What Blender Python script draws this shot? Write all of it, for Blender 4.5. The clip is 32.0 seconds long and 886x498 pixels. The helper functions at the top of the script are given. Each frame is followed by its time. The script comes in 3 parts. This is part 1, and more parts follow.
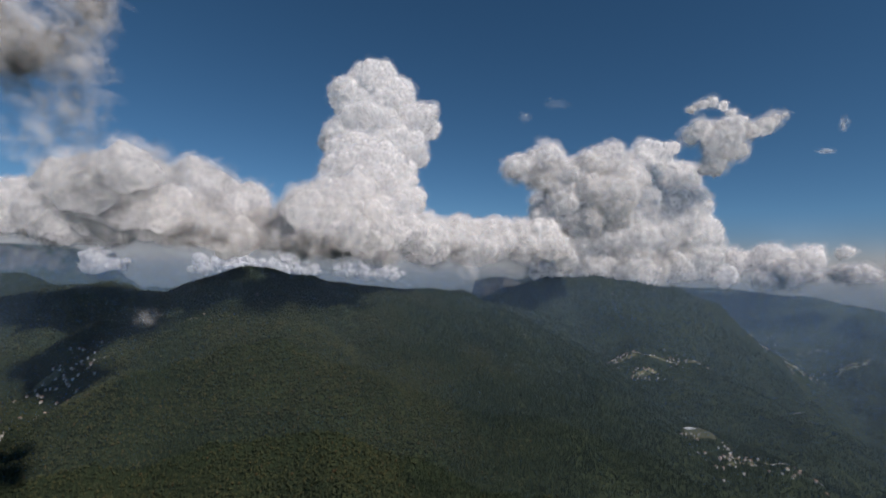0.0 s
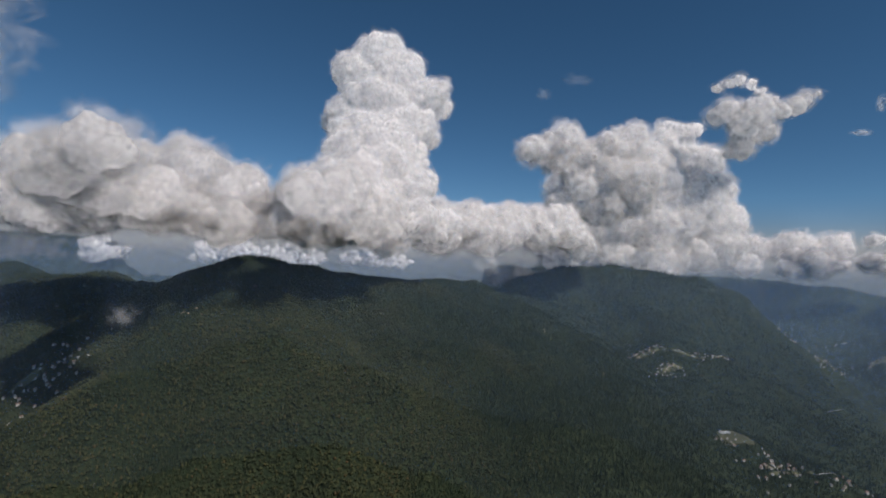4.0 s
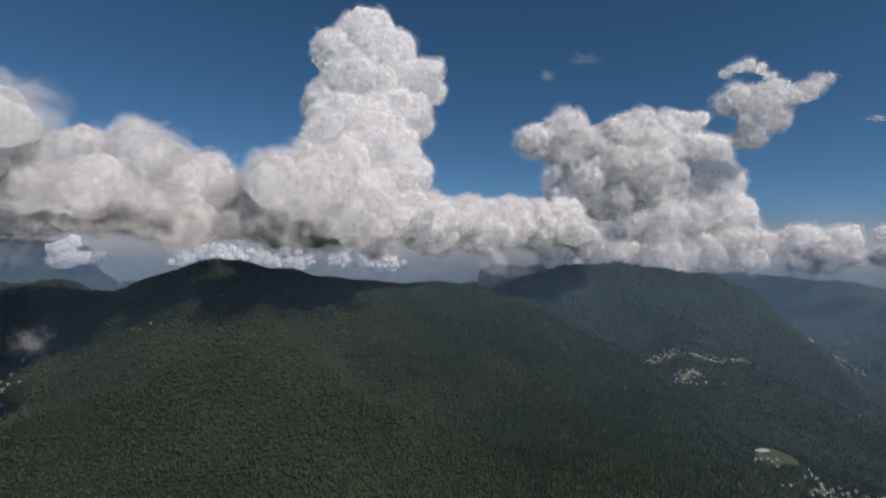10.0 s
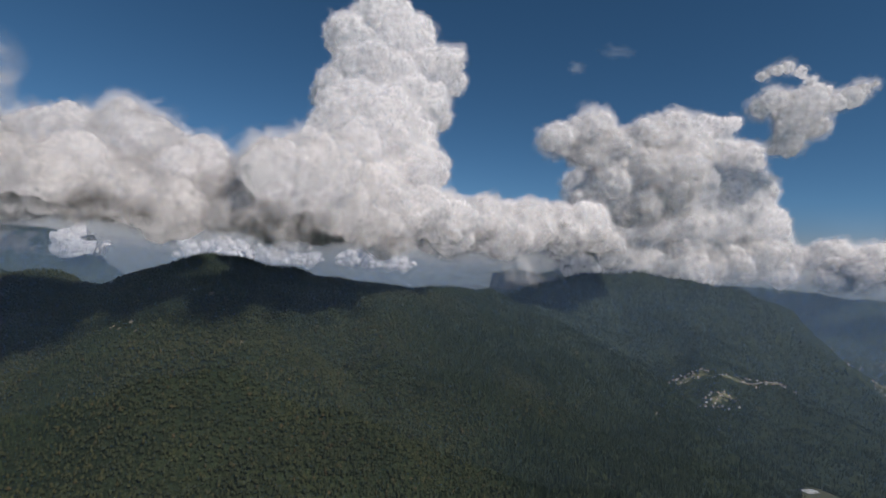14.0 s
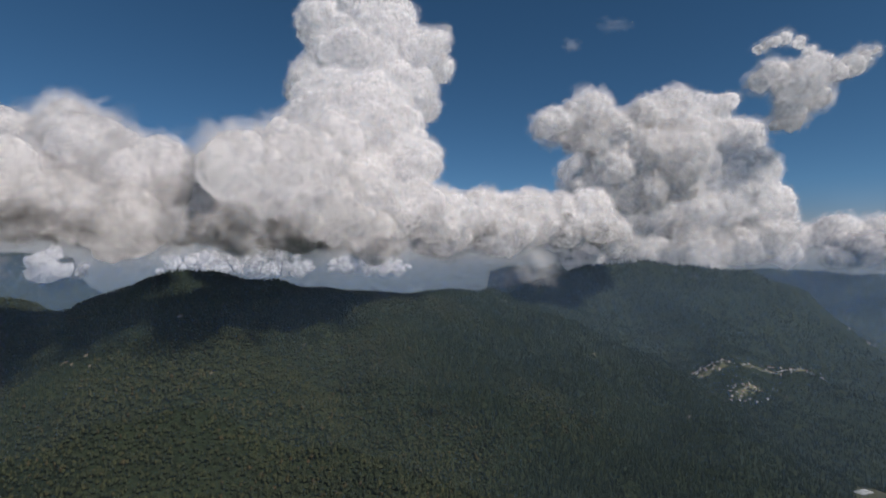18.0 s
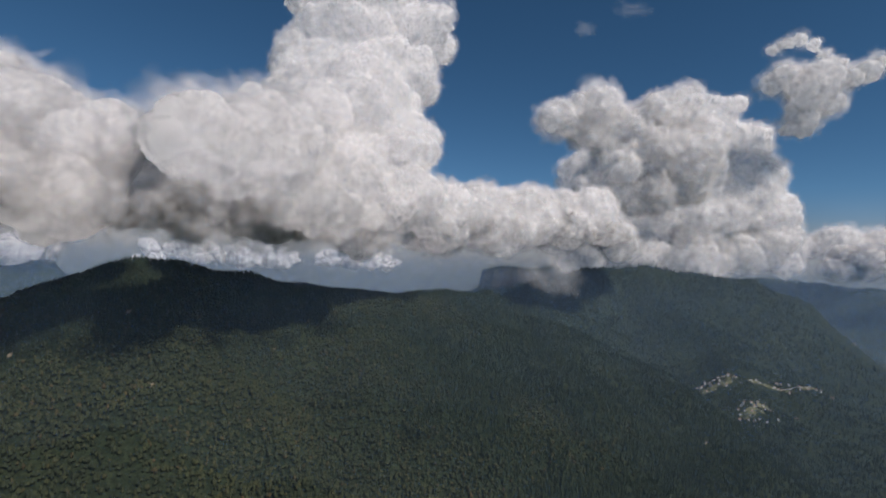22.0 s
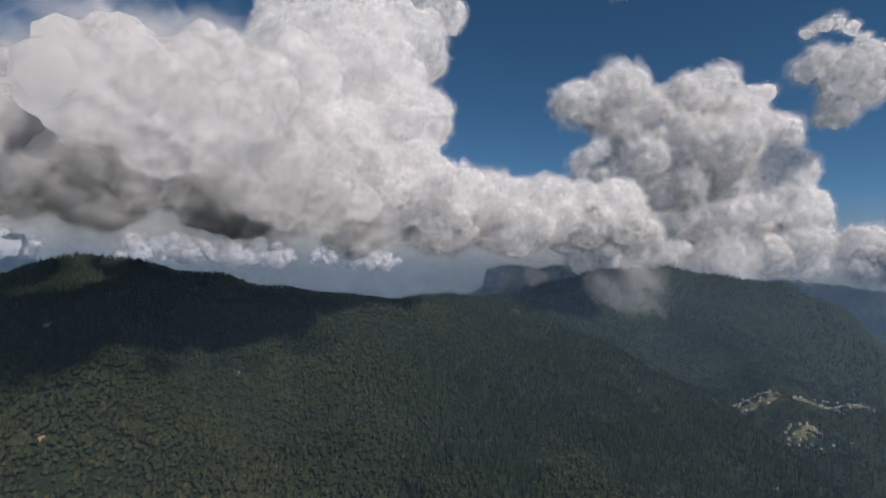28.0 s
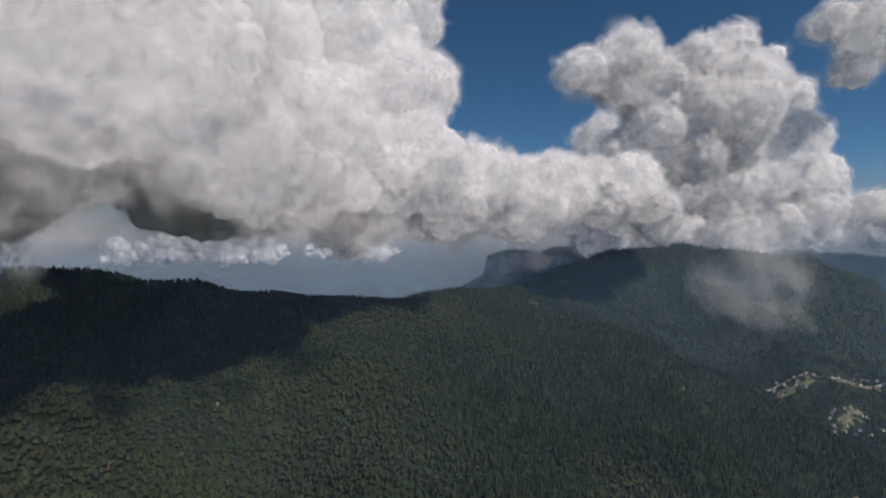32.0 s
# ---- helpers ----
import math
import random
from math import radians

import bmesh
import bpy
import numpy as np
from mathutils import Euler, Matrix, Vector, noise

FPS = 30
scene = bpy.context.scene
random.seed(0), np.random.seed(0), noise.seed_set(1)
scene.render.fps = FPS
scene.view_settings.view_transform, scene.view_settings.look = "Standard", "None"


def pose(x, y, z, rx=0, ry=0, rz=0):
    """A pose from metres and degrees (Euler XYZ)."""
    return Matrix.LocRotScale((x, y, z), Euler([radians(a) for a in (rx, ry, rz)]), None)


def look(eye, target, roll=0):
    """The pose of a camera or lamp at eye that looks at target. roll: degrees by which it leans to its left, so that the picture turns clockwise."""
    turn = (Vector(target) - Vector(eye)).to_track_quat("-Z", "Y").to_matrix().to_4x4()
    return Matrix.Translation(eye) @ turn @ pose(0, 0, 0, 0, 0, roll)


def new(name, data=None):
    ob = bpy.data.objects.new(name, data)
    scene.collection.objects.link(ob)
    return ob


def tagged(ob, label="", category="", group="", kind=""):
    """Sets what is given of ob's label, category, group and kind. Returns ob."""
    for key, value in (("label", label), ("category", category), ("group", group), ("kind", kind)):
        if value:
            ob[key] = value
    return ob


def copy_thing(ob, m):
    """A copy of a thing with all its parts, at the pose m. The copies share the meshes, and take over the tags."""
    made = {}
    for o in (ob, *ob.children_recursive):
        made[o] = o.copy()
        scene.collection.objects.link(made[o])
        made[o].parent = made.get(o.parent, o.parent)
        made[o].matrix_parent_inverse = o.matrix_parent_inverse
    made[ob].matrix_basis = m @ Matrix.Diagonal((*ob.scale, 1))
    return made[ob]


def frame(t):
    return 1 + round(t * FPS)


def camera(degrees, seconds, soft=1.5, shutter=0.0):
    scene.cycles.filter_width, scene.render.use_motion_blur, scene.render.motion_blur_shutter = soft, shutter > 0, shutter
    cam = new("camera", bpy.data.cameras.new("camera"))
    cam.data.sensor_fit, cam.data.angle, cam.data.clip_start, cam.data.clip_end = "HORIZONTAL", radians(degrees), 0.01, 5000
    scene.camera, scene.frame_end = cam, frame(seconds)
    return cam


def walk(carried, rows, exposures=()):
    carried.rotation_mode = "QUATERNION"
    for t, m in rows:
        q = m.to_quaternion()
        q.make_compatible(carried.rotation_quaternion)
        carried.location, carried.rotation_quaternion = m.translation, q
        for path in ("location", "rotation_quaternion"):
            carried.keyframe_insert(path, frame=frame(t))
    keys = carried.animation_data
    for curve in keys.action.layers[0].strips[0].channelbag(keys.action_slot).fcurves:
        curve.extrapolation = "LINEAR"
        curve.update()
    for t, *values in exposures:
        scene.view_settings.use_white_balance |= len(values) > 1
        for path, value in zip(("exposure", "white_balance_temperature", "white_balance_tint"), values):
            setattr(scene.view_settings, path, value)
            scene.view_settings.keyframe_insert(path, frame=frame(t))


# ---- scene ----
cam = camera(85.0, 32.0, 1.9)
# seconds, x, y, z, yaw, pitch, roll of a light aircraft in level flight, camera behind the windscreen
PATH = [
    (0, 1.2, -1.4, 698.5, -0.75, 2.63, 1.98),
    (0.5, -1.9, 15.0, 700.1, -0.46, 2.62, 2.51),
    (1, -4.6, 31.3, 701.4, -0.42, 2.50, 2.95),
    (1.5, -7.0, 47.3, 702.4, -0.40, 2.25, 3.26),
    (2, -9.2, 63.2, 703.3, -0.43, 1.99, 2.93),
    (2.5, -11.2, 78.9, 704.0, -0.35, 1.96, 2.54),
    (3, -13.0, 94.5, 704.5, -0.18, 1.73, 2.20),
    (3.5, -14.6, 110.0, 704.9, -0.03, 1.34, 2.10),
    (5.5, -20.1, 171.0, 705.7, 0.05, 0.94, 0.88),
    (6, -21.3, 186.1, 705.7, -0.12, 0.89, -0.03),
    (6.5, -22.4, 201.2, 705.8, -0.15, 0.81, -0.01),
    (7, -23.6, 216.2, 705.8, -0.05, 0.86, -0.01),
    (7.5, -24.7, 231.2, 705.8, -0.07, 0.78, 0.24),
    (8, -25.8, 246.2, 705.9, -0.26, 0.83, 0.16),
    (8.5, -26.9, 261.2, 705.9, -0.45, 1.08, -0.01),
    (9, -28.0, 276.2, 705.9, -0.52, 1.01, -0.05),
    (9.5, -29.1, 291.2, 706.0, -0.61, 1.01, 0.30),
    (10, -30.3, 306.1, 706.1, -0.98, 1.13, 1.06),
    (10.5, -31.4, 321.1, 706.2, -1.19, 1.21, 1.74),
    (11, -32.6, 336.1, 706.4, -1.10, 1.36, 2.08),
    (11.5, -33.8, 351.1, 706.6, -0.85, 1.50, 2.80),
    (12, -35.0, 366.1, 706.8, -0.59, 1.31, 3.81),
    (12.5, -36.2, 381.1, 707.0, -0.40, 1.11, 4.50),
    (13, -37.4, 396.2, 707.2, -0.19, 1.09, 4.07),
    (13.5, -38.6, 411.2, 707.5, 0.14, 1.08, 3.63),
    (14, -39.8, 426.2, 707.8, 0.30, 1.36, 3.16),
    (14.5, -41.0, 441.2, 708.1, 0.38, 1.38, 2.22),
    (16.5, -45.7, 501.3, 709.4, -0.00, 1.32, 0.24),
    (17, -46.8, 516.3, 709.8, -0.25, 1.37, -0.13),
    (17.5, -47.9, 531.3, 710.1, -0.32, 1.42, -0.54),
    (18, -48.9, 546.2, 710.4, -0.47, 1.38, -0.41),
    (18.5, -50.0, 561.1, 710.7, -0.67, 1.30, -0.17),
    (19, -50.9, 576.1, 711.0, -0.65, 1.25, 0.12),
    (19.5, -51.9, 590.9, 711.2, -0.57, 1.20, 0.31),
    (20, -52.8, 605.8, 711.5, -0.85, 1.18, 0.13),
    (20.5, -53.6, 620.6, 711.7, -1.20, 1.11, -0.22),
    (21, -54.5, 635.4, 711.8, -1.16, 1.06, 0.46),
    (21.5, -55.2, 650.2, 712.0, -1.35, 1.06, 1.01),
    (22, -56.0, 664.9, 712.1, -1.60, 1.02, 1.80),
    (22.5, -56.7, 679.6, 712.2, -1.83, 1.00, 1.87),
    (23, -57.4, 694.2, 712.3, -1.91, 0.95, 1.40),
    (23.5, -58.1, 708.9, 712.4, -1.76, 0.86, 1.32),
    (24, -58.8, 723.4, 712.5, -1.55, 0.67, 1.53),
    (24.5, -59.4, 738.0, 712.5, -1.45, 0.70, 1.86),
    (25, -60.1, 752.5, 712.6, -1.51, 0.68, 2.76),
    (25.5, -60.9, 767.0, 712.6, -1.58, 0.79, 3.58),
    (27.5, -64.5, 824.8, 713.1, -1.65, 0.81, 2.40),
    (28, -65.8, 839.2, 713.4, -1.53, 0.82, 2.18),
    (28.5, -67.1, 853.7, 713.7, -1.49, 1.00, 1.58),
    (29, -68.7, 868.1, 714.2, -1.48, 0.87, 1.53),
    (29.5, -70.5, 882.6, 714.8, -1.64, 0.76, 1.37),
    (30, -72.7, 897.2, 715.5, -1.79, 0.36, 1.08),
    (30.5, -75.1, 911.8, 716.5, -1.88, -0.22, 0.87),
    (31, -77.9, 926.5, 717.6, -2.04, -0.60, -0.09),
    (31.5, -81.0, 941.3, 719.0, -2.30, -0.47, -1.74),
    (32, -84.7, 956.2, 720.6, -2.09, -0.74, -0.74),
]
walk(cam, [(t, pose(x, y, z, 90 + p, 0, w) @ pose(0, 0, 0, 0, 0, r)) for t, x, y, z, w, p, r in PATH],
     ((0, 0.0, 6850, 12), (32, 0.0, 6850, 12)))

# ---- light ----
SUN_AZ, SUN_EL = 138.0, 46.0            # degrees clockwise from +y, and above the horizon
world = bpy.data.worlds.new("sky")
scene.world = world
scene.cycles.transparent_max_bounces, scene.cycles.diffuse_bounces = 48, 10            # light passes through many scraps of vapour
world.use_nodes = True
wn = world.node_tree
sky = wn.nodes.new("ShaderNodeTexSky")
sky.sky_type, sky.sun_disc = "NISHITA", False
sky.sun_elevation, sky.sun_rotation = radians(SUN_EL), radians(SUN_AZ)
sky.altitude, sky.air_density, sky.dust_density, sky.ozone_density = 2500, 0.8, 0.1, 4.0
deep = wn.nodes.new("ShaderNodeHueSaturation")            # the deep blue of clear mountain air
deep.inputs["Saturation"].default_value, deep.inputs["Hue"].default_value = 1.16, 0.491
wn.links.new(sky.outputs[0], deep.inputs["Color"])
wn.links.new(deep.outputs[0], wn.nodes["Background"].inputs[0])
wn.nodes["Background"].inputs[1].default_value = 0.070
sun = new("sun", bpy.data.lights.new("sun", "SUN"))
sun.data.energy, sun.data.angle, sun.data.color = 4.3, radians(0.5), (1.0, 0.948, 0.915)
sd = Vector((math.sin(radians(SUN_AZ)) * math.cos(radians(SUN_EL)), math.cos(radians(SUN_AZ)) * math.cos(radians(SUN_EL)), math.sin(radians(SUN_EL))))
sun.matrix_world = look(sd * 100, (0, 0, 0))


# ---- materials ----
def mat(name):
    m = bpy.data.materials.new(name)
    m.use_nodes = True
    nt = m.node_tree
    nt.nodes.clear()
    return m, nt, nt.nodes.new("ShaderNodeOutputMaterial")


def noise_node(nt, scale, detail=4.0, rough=0.55):
    n = nt.nodes.new("ShaderNodeTexNoise")
    n.inputs["Scale"].default_value, n.inputs["Detail"].default_value, n.inputs["Roughness"].default_value = scale, detail, rough
    co = nt.nodes.new("ShaderNodeNewGeometry")
    nt.links.new(co.outputs["Position"], n.inputs["Vector"])
    return n


def ramp_node(nt, source, stops):
    r = nt.nodes.new("ShaderNodeValToRGB")
    while len(r.color_ramp.elements) < len(stops):
        r.color_ramp.elements.new(0.5)
    for e, (p, c) in zip(r.color_ramp.elements, stops):
        e.position, e.color = p, (*c, 1)
    nt.links.new(source, r.inputs[0])
    return r


def mix_node(nt, fac, a, b, mode="MIX"):
    m = nt.nodes.new("ShaderNodeMix")
    m.data_type, m.blend_type = "RGBA", mode
    for slot, v in ((0, fac), (6, a), (7, b)):
        if isinstance(v, (int, float)):
            m.inputs[slot].default_value = v
        elif isinstance(v, tuple):
            m.inputs[slot].default_value = (*v, 1)
        else:
            nt.links.new(v, m.inputs[slot])
    return m.outputs[2]


def principled(nt, out, color, rough=0.9, spec=0.2):
    b = nt.nodes.new("ShaderNodeBsdfPrincipled")
    if isinstance(color, tuple):
        b.inputs["Base Color"].default_value = (*color, 1)
    else:
        nt.links.new(color, b.inputs["Base Color"])
    b.inputs["Roughness"].default_value, b.inputs["Specular IOR Level"].default_value = rough, spec
    nt.links.new(b.outputs[0], out.inputs[0])
    return b


def bump(nt, bsdf, height, strength, distance):
    b = nt.nodes.new("ShaderNodeBump")
    b.inputs["Strength"].default_value, b.inputs["Distance"].default_value = strength, distance
    nt.links.new(height, b.inputs["Height"])
    nt.links.new(b.outputs[0], bsdf.inputs["Normal"])


def woodland_material():
    m, nt, out = mat("woodland")
    big = noise_node(nt, 0.0035, 5, 0.6)
    mid = noise_node(nt, 0.03, 4, 0.6)
    fine = noise_node(nt, 0.16, 3, 0.6)
    base = ramp_node(nt, big.outputs[0], [(0.3, (0.015, 0.023, 0.016)), (0.5, (0.022, 0.031, 0.019)), (0.7, (0.031, 0.041, 0.021))])
    warm = ramp_node(nt, mid.outputs[0], [(0.42, (0.84, 0.87, 0.80)), (0.6, (1.05, 1.03, 0.95)), (0.72, (1.45, 1.3, 0.95))])
    dots = ramp_node(nt, fine.outputs[0], [(0.35, (0.65, 0.65, 0.65)), (0.65, (1.25, 1.25, 1.2))])
    c = mix_node(nt, 1.0, mix_node(nt, 1.0, base.outputs[0], warm.outputs[0], "MULTIPLY"), dots.outputs[0], "MULTIPLY")
    # bare rock where the slope is steep
    geo = nt.nodes.new("ShaderNodeNewGeometry")
    sep = nt.nodes.new("ShaderNodeSeparateXYZ")
    nt.links.new(geo.outputs["True Normal"], sep.inputs[0])
    steep = ramp_node(nt, sep.outputs[2], [(0.26, (1, 1, 1)), (0.4, (0, 0, 0))])
    rock = ramp_node(nt, mid.outputs[0], [(0.4, (0.07, 0.07, 0.066)), (0.62, (0.13, 0.12, 0.11)), (0.75, (0.30, 0.27, 0.24))])
    b = principled(nt, out, mix_node(nt, steep.outputs[0], c, rock.outputs[0]), 0.95, 0.1)
    relief = nt.nodes.new("ShaderNodeMath")
    relief.operation = "MULTIPLY_ADD"
    nt.links.new(fine.outputs[0], relief.inputs[0])
    relief.inputs[1].default_value = 0.35
    nt.links.new(mid.outputs[0], relief.inputs[2])
    bump(nt, b, relief.outputs[0], 0.9, 18.0)
    return m


def foliage_material(name, stops):
    m, nt, out = mat(name)
    rnd = nt.nodes.new("ShaderNodeNewGeometry")
    c = ramp_node(nt, rnd.outputs["Random Per Island"], stops)
    patch = noise_node(nt, 0.006, 4, 0.6)
    tint = ramp_node(nt, patch.outputs[0], [(0.35, (0.80, 0.84, 0.82)), (0.65, (1.18, 1.13, 0.95))])
    grain = noise_node(nt, 0.9, 3, 0.7)
    shade = ramp_node(nt, grain.outputs[0], [(0.3, (0.8, 0.8, 0.8)), (0.7, (1.15, 1.15, 1.15))])
    col = mix_node(nt, 1.0, mix_node(nt, 1.0, c.outputs[0], tint.outputs[0], "MULTIPLY"), shade.outputs[0], "MULTIPLY")
    b = principled(nt, out, col, 0.85, 0.15)
    bump(nt, b, grain.outputs[0], 0.4, 0.6)
    return m


def cloud_material(name, passing, low, high):
    """White vapour; a share of the light passes on through it, more where it is thin."""
    m, nt, out = mat(name)
    d, t = nt.nodes.new("ShaderNodeBsdfDiffuse"), nt.nodes.new("ShaderNodeBsdfTranslucent")
    mx = nt.nodes.new("ShaderNodeMixShader")
    n = noise_node(nt, 0.012, 7, 0.62)
    c = ramp_node(nt, n.outputs[0], [(0.3, (low, low * 0.996, low)), (0.7, (high, high * 0.996, high * 0.996))])
    b = nt.nodes.new("ShaderNodeBump")
    b.inputs["Strength"].default_value, b.inputs["Distance"].default_value = 0.15, 14.0
    nt.links.new(n.outputs[0], b.inputs["Height"])
    for k in (d, t):
        nt.links.new(c.outputs[0], k.inputs[0])
        nt.links.new(b.outputs[0], k.inputs["Normal"])
    mx.inputs[0].default_value = passing
    nt.links.new(d.outputs[0], mx.inputs[1])
    nt.links.new(t.outputs[0], mx.inputs[2])
    nt.links.new(mx.outputs[0], out.inputs[0])
    return m


def puff_material(name, most, tear):
    """Round scraps of vapour: dense in the middle of each scrap, clear at its rim, torn by noise."""
    m, nt, out = mat(name)
    uv = nt.nodes.new("ShaderNodeUVMap")
    ln = nt.nodes.new("ShaderNodeVectorMath")
    ln.operation = "LENGTH"
    nt.links.new(uv.outputs[0], ln.inputs[0])
    rng = nt.nodes.new("ShaderNodeMapRange")
    rng.interpolation_type = "SMOOTHSTEP"
    nt.links.new(ln.outputs["Value"], rng.inputs[0])
    rng.inputs[1].default_value, rng.inputs[2].default_value = 0.2, 1.0
    rng.inputs[3].default_value, rng.inputs[4].default_value = most, 0.0
    n = noise_node(nt, tear, 5, 0.6)
    torn = ramp_node(nt, n.outputs[0], [(0.36, (0.35, 0.35, 0.35)), (0.6, (1, 1, 1))])
    mul = nt.nodes.new("ShaderNodeMath")
    mul.operation = "MULTIPLY"
    nt.links.new(rng.outputs[0], mul.inputs[0])
    nt.links.new(torn.outputs[0], mul.inputs[1])
    soft_mix(nt, out, mul.outputs[0], (0.99, 0.98, 0.985))
    return m


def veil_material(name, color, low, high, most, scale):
    """Painted haze: mostly clear, denser near the ground, thinning out between two heights."""
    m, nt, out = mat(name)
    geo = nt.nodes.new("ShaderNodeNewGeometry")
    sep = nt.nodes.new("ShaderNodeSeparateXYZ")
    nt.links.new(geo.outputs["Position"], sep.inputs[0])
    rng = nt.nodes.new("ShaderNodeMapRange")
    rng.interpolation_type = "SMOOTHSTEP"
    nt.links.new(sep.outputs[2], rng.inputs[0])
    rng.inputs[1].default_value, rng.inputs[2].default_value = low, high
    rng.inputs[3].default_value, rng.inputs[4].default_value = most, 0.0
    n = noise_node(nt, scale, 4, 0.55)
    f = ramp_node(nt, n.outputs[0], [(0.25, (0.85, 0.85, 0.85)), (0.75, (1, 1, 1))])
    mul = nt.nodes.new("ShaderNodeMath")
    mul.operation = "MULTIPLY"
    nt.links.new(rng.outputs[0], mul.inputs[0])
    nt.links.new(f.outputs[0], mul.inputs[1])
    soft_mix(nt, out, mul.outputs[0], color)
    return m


def soft_mix(nt, out, fac, color):
    """A share of vapour over clear air."""
    d, t = nt.nodes.new("ShaderNodeBsdfDiffuse"), nt.nodes.new("ShaderNodeBsdfTranslucent")
    d.inputs[0].default_value = t.inputs[0].default_value = (*color, 1)
    clear = nt.nodes.new("ShaderNodeBsdfTransparent")
    both, mx = nt.nodes.new("ShaderNodeMixShader"), nt.nodes.new("ShaderNodeMixShader")
    both.inputs[0].default_value = 0.5
    nt.links.new(d.outputs[0], both.inputs[1])
    nt.links.new(t.outputs[0], both.inputs[2])
    nt.links.new(fac, mx.inputs[0])
    nt.links.new(clear.outputs[0], mx.inputs[1])
    nt.links.new(both.outputs[0], mx.inputs[2])
    nt.links.new(mx.outputs[0], out.inputs[0])


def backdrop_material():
    m, nt, out = mat("painted_haze_glow")
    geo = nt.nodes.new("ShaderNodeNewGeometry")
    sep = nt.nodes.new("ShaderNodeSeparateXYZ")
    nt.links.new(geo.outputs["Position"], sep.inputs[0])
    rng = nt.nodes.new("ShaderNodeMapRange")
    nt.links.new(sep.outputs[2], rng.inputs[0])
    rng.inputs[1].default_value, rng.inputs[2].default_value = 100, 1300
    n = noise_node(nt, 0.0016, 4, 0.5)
    # far haze and low sky painted by height, glowing on their own
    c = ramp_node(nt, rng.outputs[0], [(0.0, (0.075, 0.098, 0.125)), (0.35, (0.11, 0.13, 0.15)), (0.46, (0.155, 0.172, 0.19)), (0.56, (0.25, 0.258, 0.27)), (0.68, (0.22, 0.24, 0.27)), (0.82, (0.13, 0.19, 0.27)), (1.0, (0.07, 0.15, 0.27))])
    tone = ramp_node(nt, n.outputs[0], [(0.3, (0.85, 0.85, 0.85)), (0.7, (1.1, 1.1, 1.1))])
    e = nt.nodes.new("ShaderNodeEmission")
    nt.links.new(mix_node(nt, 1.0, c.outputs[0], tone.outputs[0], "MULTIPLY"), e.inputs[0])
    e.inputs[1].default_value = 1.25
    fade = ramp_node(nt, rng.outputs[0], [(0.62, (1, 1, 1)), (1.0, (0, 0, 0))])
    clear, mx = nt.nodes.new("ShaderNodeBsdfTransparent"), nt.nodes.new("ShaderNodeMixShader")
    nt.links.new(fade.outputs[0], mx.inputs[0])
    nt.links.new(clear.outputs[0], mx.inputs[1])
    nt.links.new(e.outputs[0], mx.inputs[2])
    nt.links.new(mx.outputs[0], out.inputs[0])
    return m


def plain_material(name, a, b, scale, rough=0.85):
    """Two close tones mixed by noise, with a little relief."""
    m, nt, out = mat(name)
    n = noise_node(nt, scale, 5, 0.6)
    c = ramp_node(nt, n.outputs[0], [(0.35, a), (0.65, b)])
    bs = principled(nt, out, c.outputs[0], rough, 0.2)
    bump(nt, bs, n.outputs[0], 0.4, 0.3)
    return m


WOODLAND = woodland_material()
HAZE_GLOW = backdrop_material()
MEADOW = plain_material("meadow", (0.075, 0.082, 0.042), (0.125, 0.120, 0.065), 0.02)
GRASS = plain_material("rough_grass", (0.045, 0.052, 0.030), (0.065, 0.066, 0.038), 0.02)
TILLED = plain_material("tilled_field", (0.10, 0.088, 0.062), (0.15, 0.13, 0.09), 0.03)
GRAVEL = plain_material("pale_gravel", (0.30, 0.28, 0.25), (0.42, 0.40, 0.36), 0.05)
SCAR = plain_material("bare_earth", (0.17, 0.135, 0.09), (0.28, 0.23, 0.165), 0.25)
PLASTER = plain_material("pale_plaster", (0.40, 0.38, 0.34), (0.56, 0.53, 0.48), 0.4)
ROOF_RED = plain_material("clay_roof", (0.22, 0.13, 0.095), (0.31, 0.20, 0.15), 0.5)
ROOF_GREY = plain_material("slate_roof", (0.20, 0.19, 0.19), (0.30, 0.29, 0.28), 0.5)
DARKGLASS = plain_material("window_dark", (0.03, 0.035, 0.04), (0.05, 0.055, 0.06), 0.5, 0.2)
FILM = plain_material("greenhouse_film", (0.50, 0.52, 0.52), (0.62, 0.64, 0.64), 0.2, 0.4)
POND = plain_material("pond_water", (0.05, 0.065, 0.065), (0.07, 0.085, 0.08), 0.05, 0.1)
CONIFER = foliage_material("conifer_needles", [(0.0, (0.012, 0.021, 0.015)), (0.5, (0.018, 0.029, 0.018)), (1.0, (0.028, 0.040, 0.021))])
BROADLEAF = foliage_material("broadleaf_crown", [(0.0, (0.021, 0.028, 0.018)), (0.55, (0.029, 0.037, 0.020)), (0.88, (0.037, 0.043, 0.021)), (0.97, (0.046, 0.045, 0.022)), (1.0, (0.062, 0.046, 0.026))])
PUFF, NEAR_PUFF, FAR_PUFF = puff_material("soft_vapour", 0.22, 0.045), puff_material("soft_near_vapour", 0.13, 0.02), puff_material("soft_far_vapour", 0.22, 0.02)
CLOUD, THIN_CLOUD = cloud_material("cloud_vapour", 0.76, 0.975, 0.99), cloud_material("thin_cloud_vapour", 0.84, 0.965, 0.985)


# ---- helpers for shapes ----
def lattice(ix, iy, iz, seed):
    h = (ix * 374761393 + iy * 668265263 + iz * 1274126177 + seed * 974711) & 0x7FFFFFFF
    h = ((h ^ (h >> 13)) * 1103515245 + 12345) & 0x7FFFFFFF
    return ((h ^ (h >> 16)) & 0xFFFF) / 65535.0


